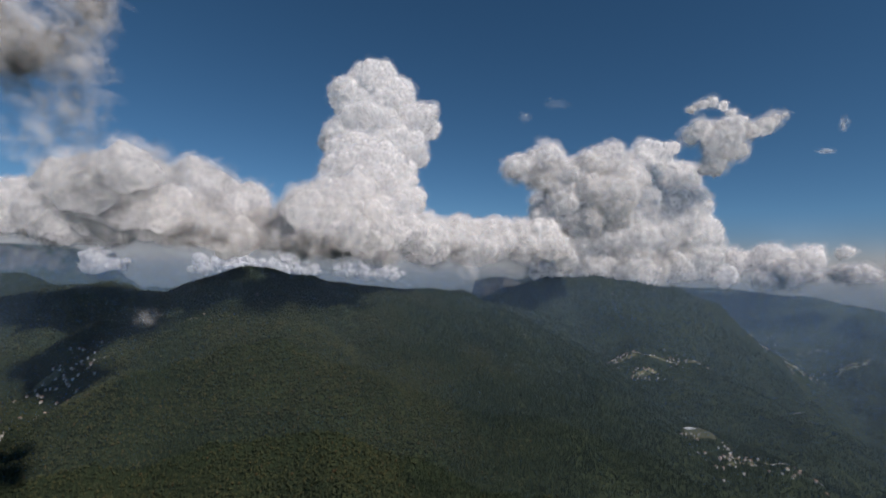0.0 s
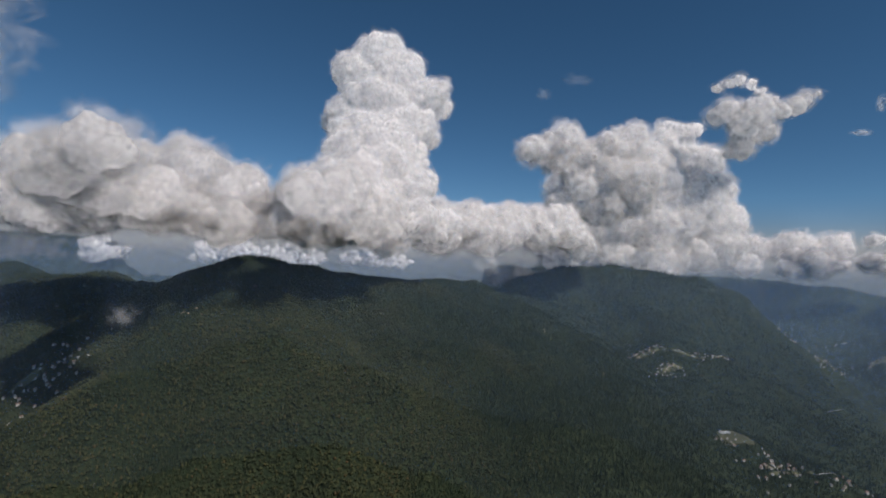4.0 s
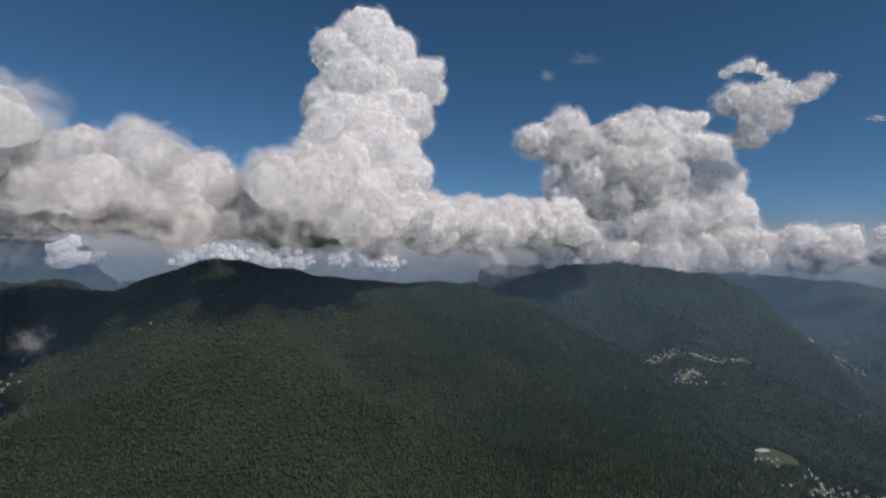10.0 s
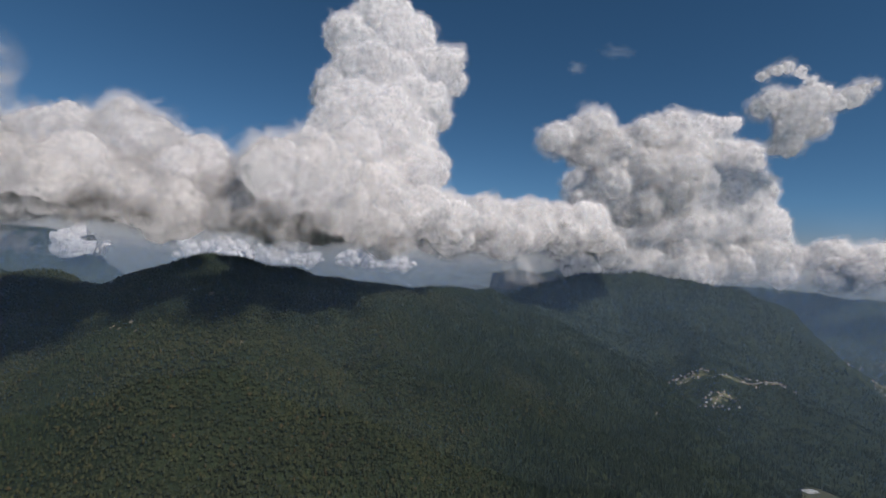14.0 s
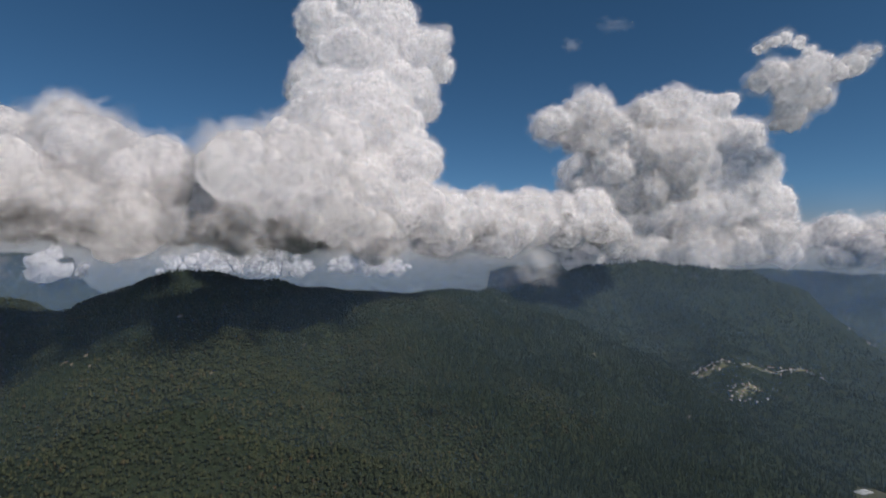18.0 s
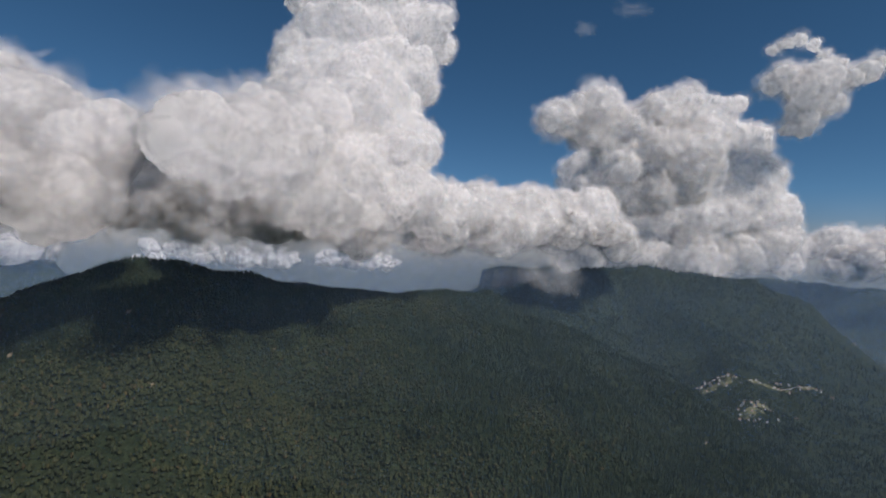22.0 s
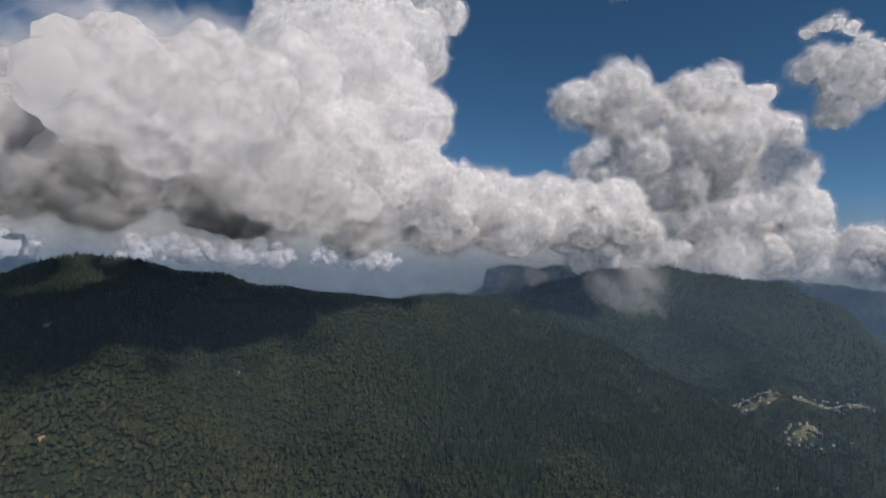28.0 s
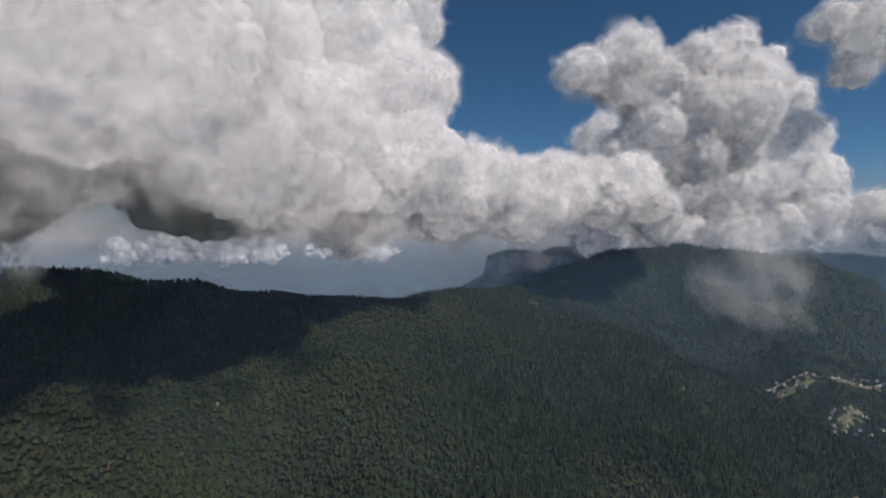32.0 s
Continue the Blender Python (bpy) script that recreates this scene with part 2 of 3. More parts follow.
def value_noise(p, seed=0):
    """Smooth noise in -1..1 for rows of x, y, z."""
    i = np.floor(p).astype(np.int64)
    f = p - i
    f = f * f * (3 - 2 * f)
    total = 0
    for dx in (0, 1):
        for dy in (0, 1):
            for dz in (0, 1):
                w = (f[:, 0] if dx else 1 - f[:, 0]) * (f[:, 1] if dy else 1 - f[:, 1]) * (f[:, 2] if dz else 1 - f[:, 2])
                total = total + w * lattice(i[:, 0] + dx, i[:, 1] + dy, i[:, 2] + dz, seed)
    return total * 2 - 1


def fbm(p, octaves=4, seed=0, gain=0.5):
    total, a = 0, 1.0
    for o in range(octaves):
        total = total + a * value_noise(p * 2.0 ** o + 17.3 * o, seed + o)
        a *= gain
    return total


def mesh_from(name, verts, faces, material, smooth=False):
    me = bpy.data.meshes.new(name)
    n, k = len(faces), faces.shape[1]
    me.vertices.add(len(verts))
    me.vertices.foreach_set("co", np.ascontiguousarray(verts, np.float32).ravel())
    me.loops.add(n * k)
    me.loops.foreach_set("vertex_index", np.ascontiguousarray(faces, np.int32).ravel())
    me.polygons.add(n)
    me.polygons.foreach_set("loop_start", np.arange(0, n * k, k, dtype=np.int32))
    me.polygons.foreach_set("use_smooth", np.full(n, smooth))
    me.materials.append(material)
    me.update(calc_edges=True)
    return me


def sphere(level):
    bm = bmesh.new()
    bmesh.ops.create_icosphere(bm, subdivisions=level, radius=1.0)
    v = np.array([p.co[:] for p in bm.verts])
    f = np.array([[p.index for p in q.verts] for q in bm.faces])
    bm.free()
    return v, f


# ---- the land ----
ALT = 700.0            # height of the flight; crests below are given from it
LINES = [
    # crest lines: fall of the flanks (rise over run), points
    (0.52, ((-3600, 2500, -150), (-2600, 2350, -130), (-2150, 2500, -75), (-1900, 2300, -115), (-1620, 2060, -104), (-1400, 1950, -94), (-1251, 1886, -93), (-1100, 1790, -104), (-921, 1720, -106),
            (-766, 1660, -48), (-633, 1635, -8), (-519, 1715, -33), (-449, 1731, -27), (-396, 1765, -41), (-285, 1745, -56), (-179, 1765, -59), (-90, 1850, -65), (0, 1960, -75),
            (112, 2050, -85), (230, 2250, -135), (330, 2500, -160), (420, 2750, -96))),
    (0.95, ((330, 2500, -160), (420, 2750, -96), (654, 2860, -12), (960, 2890, -8), (1180, 2850, -20), (1400, 2800, -58), (1611, 2750, -116), (1860, 2690, -330), (1990, 2610, -540), (2060, 2560, -680))),
    (0.50, ((112, 2050, -95), (170, 1960, -125), (300, 1880, -190), (430, 1800, -270), (600, 1690, -380), (780, 1560, -470), (1000, 1350, -590))),
    (0.55, ((-570, 1675, -34), (-460, 1400, -100), (-378, 1244, -142), (-300, 1000, -260), (-240, 600, -440), (-200, 0, -600))),
    (0.50, ((0, 1940, -110), (20, 1700, -160), (60, 1400, -290), (120, 1000, -450), (150, 600, -580))),
    (0.60, ((-1251, 1886, -95), (-1290, 1600, -190), (-1330, 1350, -300), (-1360, 1050, -420))),
    (0.60, ((960, 2890, -8), (1000, 2600, -190), (1010, 2400, -330), (1040, 2200, -420), (1180, 1900, -560))),
    (0.50, ((1010, 2400, -310), (900, 2200, -332), (860, 2060, -385), (850, 1960, -430))),
    (0.50, ((900, 2200, -332), (1060, 2200, -385), (1220, 2210, -388))),
    (0.8, ((1400, 2800, -58), (1540, 2550, -330), (1580, 2350, -540), (1600, 2150, -640))),
    (0.85, ((3100, 1900, -380), (3000, 2500, -260), (3200, 2900, -130), (3700, 3200, -60), (4400, 3500, -40))),
    (0.50, ((3200, 2900, -130), (2980, 3150, -330), (2700, 3330, -500), (2350, 3420, -600))),
    (0.60, ((1300, 4300, -60), (1700, 4350, -30), (2100, 4350, -70), (2500, 4200, -50), (2900, 3950, -90), (3500, 3700, -40))),
    (0.45, ((1700, 4350, -30), (1800, 3900, -240), (1930, 3500, -500), (1960, 3250, -690))),
    (0.40, ((-3500, 3700, -120), (-2600, 4200, -180), (-1800, 4500, -240))),
]


def crest(x, y, slope, pts):
    best = np.full(x.shape, -1e9)
    for (ax, ay, az), (bx, by, bz) in zip(pts, pts[1:]):
        ux, uy = bx - ax, by - ay
        s = np.clip(((x - ax) * ux + (y - ay) * uy) / (ux * ux + uy * uy), 0, 1)
        d = np.hypot(x - ax - s * ux, y - ay - s * uy)
        best = np.maximum(best, az + s * (bz - az) - slope * (np.sqrt(d * d + 900) - 30))
    return best


def land(x, y):
    """Height of the bare ground."""
    p = np.stack([x / 420.0, y / 420.0, np.zeros_like(x)], 1)
    wx = x + 70 * fbm(p, 3, 5)
    wy = y + 70 * fbm(p, 3, 9)
    floor = -690 + 230 / (1 + np.exp((x + 640) / 120)) * np.exp(-((y - 1400) / 900) ** 2) + 40 * fbm(p * 0.6, 3, 2)
    floor = floor - 90 / (1 + np.exp((1350 - x) / 120)) * np.exp(-((y - 2300) / 900) ** 2)
    floor = floor + 190 * np.exp(-(((x - 2250) / 350) ** 2 + ((y - 3400) / 300) ** 2))
    floor = floor + 190 * np.exp(-(((x - 880) / 260) ** 2 + ((y - 2120) / 190) ** 2))
    floor = floor + 130 * np.exp(-(((x - 950) / 350) ** 2 + ((y - 1450) / 250) ** 2))
    hs = [floor]
    for k, (slope, pts) in enumerate(LINES):
        # crests stay put, flanks wander
        c0 = crest(x, y, slope, pts)
        c1 = crest(wx, wy, slope, pts)
        top = max(q[2] for q in pts)
        m = np.clip((top - c0) / 150, 0, 1)
        hs.append(c0 * (1 - m) + c1 * m)
    h = np.stack(hs)
    k = 26.0
    top = h.max(0)
    h = top + k * np.log(np.exp((h - top) / k).sum(0)) - 6
    # gullies deepen downhill
    q = np.stack([x / 130.0, y / 130.0, np.zeros_like(x)], 1)
    h = h - 75 * np.exp(-(((x + 920) / 190) ** 2 + ((y - 1210) / 220) ** 2))
    depth = np.clip((-h - 20) / 200, 0, 1)
    h = h + depth * (22 * fbm(q, 4, 21) - 16 * np.abs(fbm(q * 0.5, 3, 31)))
    # a level field and a clearing
    for cx, cy, r, z0, tilt in ((1640, 2195, 120, -640, 0.25), (838, 1522, 75, -478, 0.12)):
        w = np.exp(-(((x - cx) / r) ** 2 + ((y - cy) / r) ** 2) ** 2)
        h = h * (1 - w) + (z0 + tilt * (y - cy)) * w
    # table mountain with a cliff all round
    mx, my = x - 800, y - 4350
    ang = np.arctan2(my, mx)
    rim = 1 + 0.10 * np.sin(5 * ang + 1) + 0.06 * np.sin(11 * ang)
    r = np.sqrt((mx / 430) ** 2 + (my / 330) ** 2) / rim
    table = -75 + 55 * np.exp(-((mx - 170) / 150) ** 2) + 38 * np.exp(-((mx + 230) / 130) ** 2)
    mesa = np.where(r < 1, table, table - np.clip((r - 1) * 1800, 0, 130) - np.clip(r - 1.07, 0, 9) * 260)
    h = np.maximum(h, mesa)
    # pale rock walls far off
    wx2, wy2 = x + 3050, y - 3650
    r2 = np.sqrt((wx2 / 560) ** 2 + (wy2 / 260) ** 2) * (1 + 0.08 * np.sin(0.013 * x) + 0.05 * np.sin(0.031 * x + 1))
    h = np.maximum(h, np.where(r2 < 1, 65 + 20 * np.sin(0.008 * x), 65 - np.clip((r2 - 1) * 900, 0, 150) - np.clip(r2 - 1.15, 0, 9) * 300))
    return h + ALT


def spread(a, b, centre, fine, coarse, reach):
    """Grid lines, close together near the centre and wider apart outside."""
    out, v = [centre], centre
    while v < b:
        v += fine + (coarse - fine) * min(1, abs(v - centre) / reach) ** 1.5
        out.append(v)
    v = centre
    while v > a:
        v -= fine + (coarse - fine) * min(1, abs(v - centre) / reach) ** 1.5
        out.insert(0, v)
    return np.array(out)


gx = spread(-4300, 4700, 100, 8.5, 34, 3800)
gy = spread(-1500, 4950, 1750, 8.5, 26, 2900)
GX, GY = np.meshgrid(gx, gy)
fx, fy = GX.ravel(), GY.ravel()
H = land(fx, fy)
rough = np.random.default_rng(3).random(len(H))
far = np.clip((np.hypot(fx + 20, fy - 900) - 1000) / 600, 0, 1)
Z = H + far * (rough - 0.5) * 9
nx, ny = len(gx), len(gy)
ij = (np.arange(ny - 1)[:, None] * nx + np.arange(nx - 1)[None]).ravel()
quads = np.stack([ij, ij + 1, ij + nx + 1, ij + nx], 1)
ground = new("ground", mesh_from("ground", np.stack([fx, fy, Z], 1), quads, WOODLAND, True))
tagged(ground, "wooded mountain ridges and valleys of dark green forest", "mountains", kind="structure")

# ---- clouds ----
BALL2, BALL3 = sphere(2), sphere(3)


def heap(lobes, sizes, counts, rng):
    balls, cores = [], []
    for x, y, z, r in lobes:
        for k in range(4):
            d = rng.normal(size=3)
            d *= 0.42 * r * rng.uniform(0.5, 1.0) / np.linalg.norm(d)
            cores.append((x + d[0], y + d[1], z + d[2] * 0.9, r * rng.uniform(0.58, 0.86)))
    for x, y, z, r in cores:
        balls.append((x, y, z, r))
        for size, count in zip(sizes, counts):
            n = max(3, int(count * 0.4))
            d = rng.normal(size=(n, 3))
            d /= np.linalg.norm(d, axis=1)[:, None]
            d[:, 2] = np.abs(d[:, 2]) * 1.1 - 0.4
            rr = r * size * rng.uniform(0.5, 1.2, n)
            q = np.array([x, y, z]) + d * (r * 0.98 - rr * 0.3)[:, None]
            balls += [(*a, b) for a, b in zip(q, rr)]
    return balls


def balls_mesh(name, balls, base, wobble, seed, material, grow=0.0):
    V, F, off = [], [], 0
    for x, y, z, r in balls:
        v0, f0 = BALL3 if r > 70 else BALL2
        V.append(v0 * (r + grow) + (x, y, z))
        F.append(f0 + off)
        off += len(v0)
    V, F = np.concatenate(V), np.concatenate(F)
    V = V + wobble * np.stack([fbm(V / (wobble * 6), 3, seed + s) for s in (1, 2, 3)], 1)
    low = V[:, 2] < base
    V[low, 2] = base + (V[low, 2] - base) * 0.4
    return mesh_from(name, V, F, material, True)


def billow(ob, voxel, levels):
    re = ob.modifiers.new("fuse", "REMESH")
    re.mode, re.voxel_size, re.use_smooth_shade = "VOXEL", voxel, True
    for scale, strength, kind in levels:
        tex = bpy.data.textures.new("billow", "CLOUDS")
        tex.noise_scale, tex.noise_depth, tex.noise_type = scale, 5, kind
        dp = ob.modifiers.new("billow", "DISPLACE")
        dp.texture, dp.texture_coords, dp.strength, dp.mid_level = tex, "GLOBAL", strength, 0.5 if kind == "SOFT_NOISE" else 0.3


HEX = np.array([(math.cos(k * math.pi / 3), math.sin(k * math.pi / 3)) for k in range(6)])
HEX_FACES = np.array([(0, 1, 2), (0, 2, 3), (0, 3, 4), (0, 4, 5)])


def puffs(ob, count, size, reach, rng, material):
    """Loose vapour round a cloud: soft round scraps turned every way, from just under its skin outwards."""
    body = ob.evaluated_get(bpy.context.evaluated_depsgraph_get())
    me = body.to_mesh()
    n = len(me.vertices)
    co, no = np.empty(n * 3, np.float32), np.empty(n * 3, np.float32)
    me.vertices.foreach_get("co", co)
    me.vertex_normals.foreach_get("vector", no)
    body.to_mesh_clear()
    co, no = co.reshape(-1, 3), no.reshape(-1, 3)
    pick = rng.integers(0, n, count)
    pick = pick[(no[pick, 2] > -0.4) | (rng.random(count) < 0.6)]            # fewer under the base
    count = len(pick)
    co, no = co[pick].astype(float), no[pick].astype(float)
    lush = np.clip(0.75 + 0.9 * fbm(co / (reach * 6), 3, 61), 0.15, 1.9)
    r = size * np.exp(rng.normal(0, 0.42, count)) * (0.7 + 0.3 * lush)
    p = co + no * (rng.uniform(-0.25, 1.0, count) * reach * lush)[:, None] + rng.normal(0, reach * 0.2, (count, 3))
    fr = scraps("vapour", p, r, rng, material)
    fr.parent = ob
    return tagged(fr, kind="stuff")


def scraps(name, p, r, rng, material):
    """One mesh of round scraps at the places p, of the radii r, turned every way."""
    count = len(p)
    u = rng.normal(size=(count, 3))
    u /= np.linalg.norm(u, axis=1)[:, None]
    w = np.cross(u, rng.normal(size=(count, 3)))
    w /= np.linalg.norm(w, axis=1)[:, None]
    V = p[:, None] + r[:, None, None] * (HEX[None, :, :1] * u[:, None] + HEX[None, :, 1:] * w[:, None])
    F = (HEX_FACES[None] + 6 * np.arange(count)[:, None, None]).reshape(-1, 3)
    me = mesh_from(name, V.reshape(-1, 3), F, material)
    layer = me.uv_layers.new(name="UVMap")
    layer.data.foreach_set("uv", np.ascontiguousarray(np.tile(HEX[HEX_FACES.ravel()] * 1.155, (count, 1)), np.float32).ravel())
    return new(name, me)


def soft_cloud(lobes, base, count, size, label, seed, material, torn=0.5, scale=70.0):
    """A cloud without a skin: scraps of vapour all through its lobes, fewer where noise tears holes."""
    rng = np.random.default_rng(seed)
    balls = np.array(heap(lobes, (0.55, 0.3), (12, 20), rng))
    got, total = [], 0
    weight = balls[:, 3] ** 3 / (balls[:, 3] ** 3).sum()
    while total < count:
        k = rng.choice(len(balls), count, p=weight)
        d = rng.normal(size=(count, 3))
        d *= (balls[k, 3] * rng.random(count) ** (1 / 3) / np.linalg.norm(d, axis=1))[:, None]
        p = balls[k, :3] + d
        keep_it = (p[:, 2] > base + 14 * fbm(p / 60, 2, seed)) & (fbm(p / scale, 4, seed + 3) + 0.9 - torn > rng.random(count) * 0.8)
        got.append(p[keep_it])
        total += len(got[-1])
    p = np.concatenate(got)[:count]
    return tagged(scraps("cloud", p, size * np.exp(rng.normal(0, 0.35, count)), rng, material), label, "cloud", "clouds", "stuff")


def cloud(name, lobes, base, voxel, label, seed=0, sizes=(0.55, 0.3, 0.16), counts=(20, 55, 110), loose=20000, puff=1.6, reach=2.2, core=0.93, rugged=1.0, material=None, vapour=None):
    """Cauliflower heaps: every lobe carries smaller puffs, fused into one skin with a flattish base and loose vapour round it."""
    rng = np.random.default_rng(seed)
    balls = heap([(x, y, z, r * core) for x, y, z, r in lobes], sizes, counts, rng)
    ob = new(name, balls_mesh(name, balls, base, voxel * 1.5, seed, material or CLOUD))
    k = voxel * rugged
    billow(ob, voxel, ((voxel * 16, k * 8, "SOFT_NOISE"), (voxel * 9, k * 3.2, "HARD_NOISE"), (voxel * 3.5, k * 1.5, "HARD_NOISE")))
    puffs(ob, loose, voxel * puff, voxel * reach, rng, vapour or PUFF)
    return tagged(ob, label, "cloud", "clouds")


def slice_material(name, scale, most):
    """Soft scrap of vapour: dense in the middle of the slice, gone at its rim, torn by noise."""
    m, nt, out = mat(name)
    co = nt.nodes.new("ShaderNodeTexCoord")
    n = nt.nodes.new("ShaderNodeTexNoise")
    n.inputs["Scale"].default_value, n.inputs["Detail"].default_value, n.inputs["Roughness"].default_value = scale, 5, 0.6
    nt.links.new(co.outputs["Object"], n.inputs["Vector"])
    ln = nt.nodes.new("ShaderNodeVectorMath")
    ln.operation = "LENGTH"
    nt.links.new(co.outputs["Object"], ln.inputs[0])
    sub = nt.nodes.new("ShaderNodeMath")
    sub.operation = "MULTIPLY_ADD"
    nt.links.new(n.outputs[0], sub.inputs[0])
    sub.inputs[1].default_value = -1.6
    nt.links.new(ln.outputs["Value"], sub.inputs[2])
    r = ramp_node(nt, sub.outputs[0], [(0.0, (most, most, most)), (0.22, (0, 0, 0))])
    sh = nt.nodes.new("ShaderNodeMath")
    sh.operation = "ADD"
    nt.links.new(sub.outputs[0], sh.inputs[0])
    sh.inputs[1].default_value = 0.55
    nt.links.new(sh.outputs[0], r.inputs[0])
    r.color_ramp.elements[1].position = 0.75
    soft_mix(nt, out, r.outputs[0], (0.95, 0.95, 0.96))
    return m


FAINT = slice_material("faint_vapour", 1.3, 0.2)
SCRAP, SMOKE = slice_material("torn_vapour", 1.8, 0.11), slice_material("smoky_vapour", 1.3, 0.34)


def wisp(x, y, z, wide, high, deep, label, material, seed, layers=3):
    """A scrap of thin mist: wavy slices one behind another."""
    root = new("mist_wisp")
    root.location = (x, y, z)
    rng = np.random.default_rng(seed)
    n = 24
    u, v = np.meshgrid(np.linspace(-1, 1, n), np.linspace(-1, 1, n))
    ij = (np.arange(n - 1)[:, None] * n + np.arange(n - 1)[None]).ravel()
    quads = np.stack([ij, ij + 1, ij + n + 1, ij + n], 1)
    for k in range(layers):
        d = fbm(np.stack([u.ravel() * 1.5 + k * 9, v.ravel() * 1.5, np.full(n * n, seed)], 1), 3, seed + k) * 0.35
        me = mesh_from("vapour", np.stack([u.ravel(), d, v.ravel()], 1), quads, material, True)
        ob = new("vapour", me)
        ob.parent = root
        s1 = rng.uniform(0.8, 1.0)
        ob.location = (rng.uniform(-0.15, 0.15) * wide, (k - (layers - 1) / 2) * deep / layers, rng.uniform(-0.15, 0.15) * high)
        ob.scale = (wide * s1, deep, high * s1)
    return tagged(root, label, "mist", "wisps of mist")


A = ALT
cloud("cloud", [(-282, 1951, A + 774, 106), (-365, 1951, A + 690, 95), (-209, 1951, A + 679, 106), (-92, 1939, A + 606, 100), (-276, 1951, A + 579, 145), (-376, 1951, A + 512, 100), (-176, 1951, A + 489, 123), (-190, 1620, A + 330, 100), (-290, 1630, A + 270, 95), (-120, 1620, A + 240, 90), (-210, 1580, A + 190, 115), (-330, 1600, A + 160, 110), (-260, 1690, A + 330, 120), (-330, 1710, A + 345, 80), (-250, 1520, A + 140, 100), (-120, 1580, A + 130, 85), (-400, 1560, A + 150, 100), (-200, 1700, A + 120, 110), (-40, 1640, A + 105, 75), (-280, 1820, A + 380, 130), (-180, 1830, A + 330, 120)],
      A + 16, 6, "towering white cumulus cloud with a grey flat base", 11, loose=62000, puff=1.5, reach=1.8)
# nearest lobes, from (-575, 895) on, are added to shade the valley town
cloud("cloud", [(-560, 1410, A + 175, 85), (-615, 1425, A + 195, 85), (-680, 1430, A + 190, 85), (-745, 1450, A + 235, 85), (-830, 1450, A + 235, 88), (-920, 1480, A + 190, 100), (-1010, 1500, A + 170, 100), (-1090, 1520, A + 180, 100), (-1220, 1560, A + 150, 110), (-1400, 1600, A + 160, 120), (-1600, 1650, A + 170, 130), (-560, 1330, A + 85, 70), (-660, 1340, A + 105, 80), (-770, 1340, A + 115, 88), (-880, 1380, A + 110, 88), (-720, 1500, A + 120, 100), (-980, 1400, A + 90, 85), (-1100, 1450, A + 90, 90), (-575, 895, A + 160, 52), (-640, 935, A + 145, 64), (-715, 985, A + 140, 72), (-790, 1070, A + 150, 80), (-760, 1170, A + 130, 82), (-690, 1260, A + 120, 75)],
      A - 4, 7, "long grey and white cumulus bank over the wooded ridge", 12, loose=32000, puff=2.2, reach=3.2, core=0.88, rugged=0.7, material=THIN_CLOUD, vapour=NEAR_PUFF)
cloud("cloud", [(-334, 1270, A + 138, 78), (-275, 1335, A + 160, 85), (-400, 1340, A + 100, 70), (-315, 1430, A + 190, 92), (-255, 1510, A + 215, 92), (-240, 1410, A + 105, 80), (-320, 1500, A + 100, 90), (-190, 1470, A + 80, 62)],
      A + 24, 6, "soft grey heap of cloud close above the ridge", 18, loose=6500, puff=2.8, reach=4.4, core=0.84, rugged=1.0, material=THIN_CLOUD, vapour=NEAR_PUFF)
soft_cloud([(-430, 1410, A + 105, 75), (-500, 1400, A + 115, 78), (-480, 1350, A + 80, 60), (-400, 1330, A + 80, 60)],
           A + 25, 1700, 15, "thin saddle of cloud between two heaps", 20, NEAR_PUFF, 0.45, 80.0)
# vapour added in front of the cloud foot to lighten its dark base
soft_cloud([(-330, 1205, A + 70, 46), (-400, 1215, A + 62, 46), (-475, 1235, A + 62, 48), (-545, 1235, A + 62, 50), (-620, 1210, A + 65, 52), (-265, 1270, A + 66, 46), (-200, 1370, A + 55, 45), (-140, 1450, A + 50, 45),
            (-250, 1285, A + 40, 36), (-300, 1275, A + 40, 36), (-215, 1325, A + 42, 36), (-345, 1265, A + 38, 36)],
           A + 8, 2200, 15, "ragged vapour added to brighten the dark foot of a cloud", 21, NEAR_PUFF, 0.45, 60.0)
cloud("cloud", [(-60, 2200, A + 160, 130), (60, 2230, A + 150, 120), (160, 2250, A + 130, 115), (280, 2280, A + 150, 120), (400, 2300, A + 170, 120), (490, 2330, A + 165, 100), (560, 2380, A + 120, 85), (640, 2450, A + 90, 75)],
      A + 25, 9, "low bank of white cumulus between two towers", 13, loose=24000, puff=1.4, reach=1.7)
cloud("cloud", [(1130, 3200, A + 740, 130),
                (1330, 3200, A + 740, 150), (1470, 3200, A + 800, 125), (1590, 3220, A + 690, 140), (1690, 3230, A + 520, 160), (1250, 3200, A + 480, 240), (950, 3200, A + 500, 180), (800, 3190, A + 400, 190),
                (1500, 3230, A + 400, 230), (1700, 3250, A + 320, 190), (1000, 3150, A + 260, 240), (1350, 3100, A + 200, 220), (750, 3200, A + 220, 220), (1750, 3250, A + 150, 190), (560, 3150, A + 200, 170), (1000, 3150, A + 50, 160), (1280, 3120, A + 45, 160), (1550, 3180, A + 45, 160), (760, 3180, A + 50, 150)],
      A - 50, 14, "large white cumulus heap with bulging bright tops", 14, loose=42000, puff=1.3, vapour=FAR_PUFF)
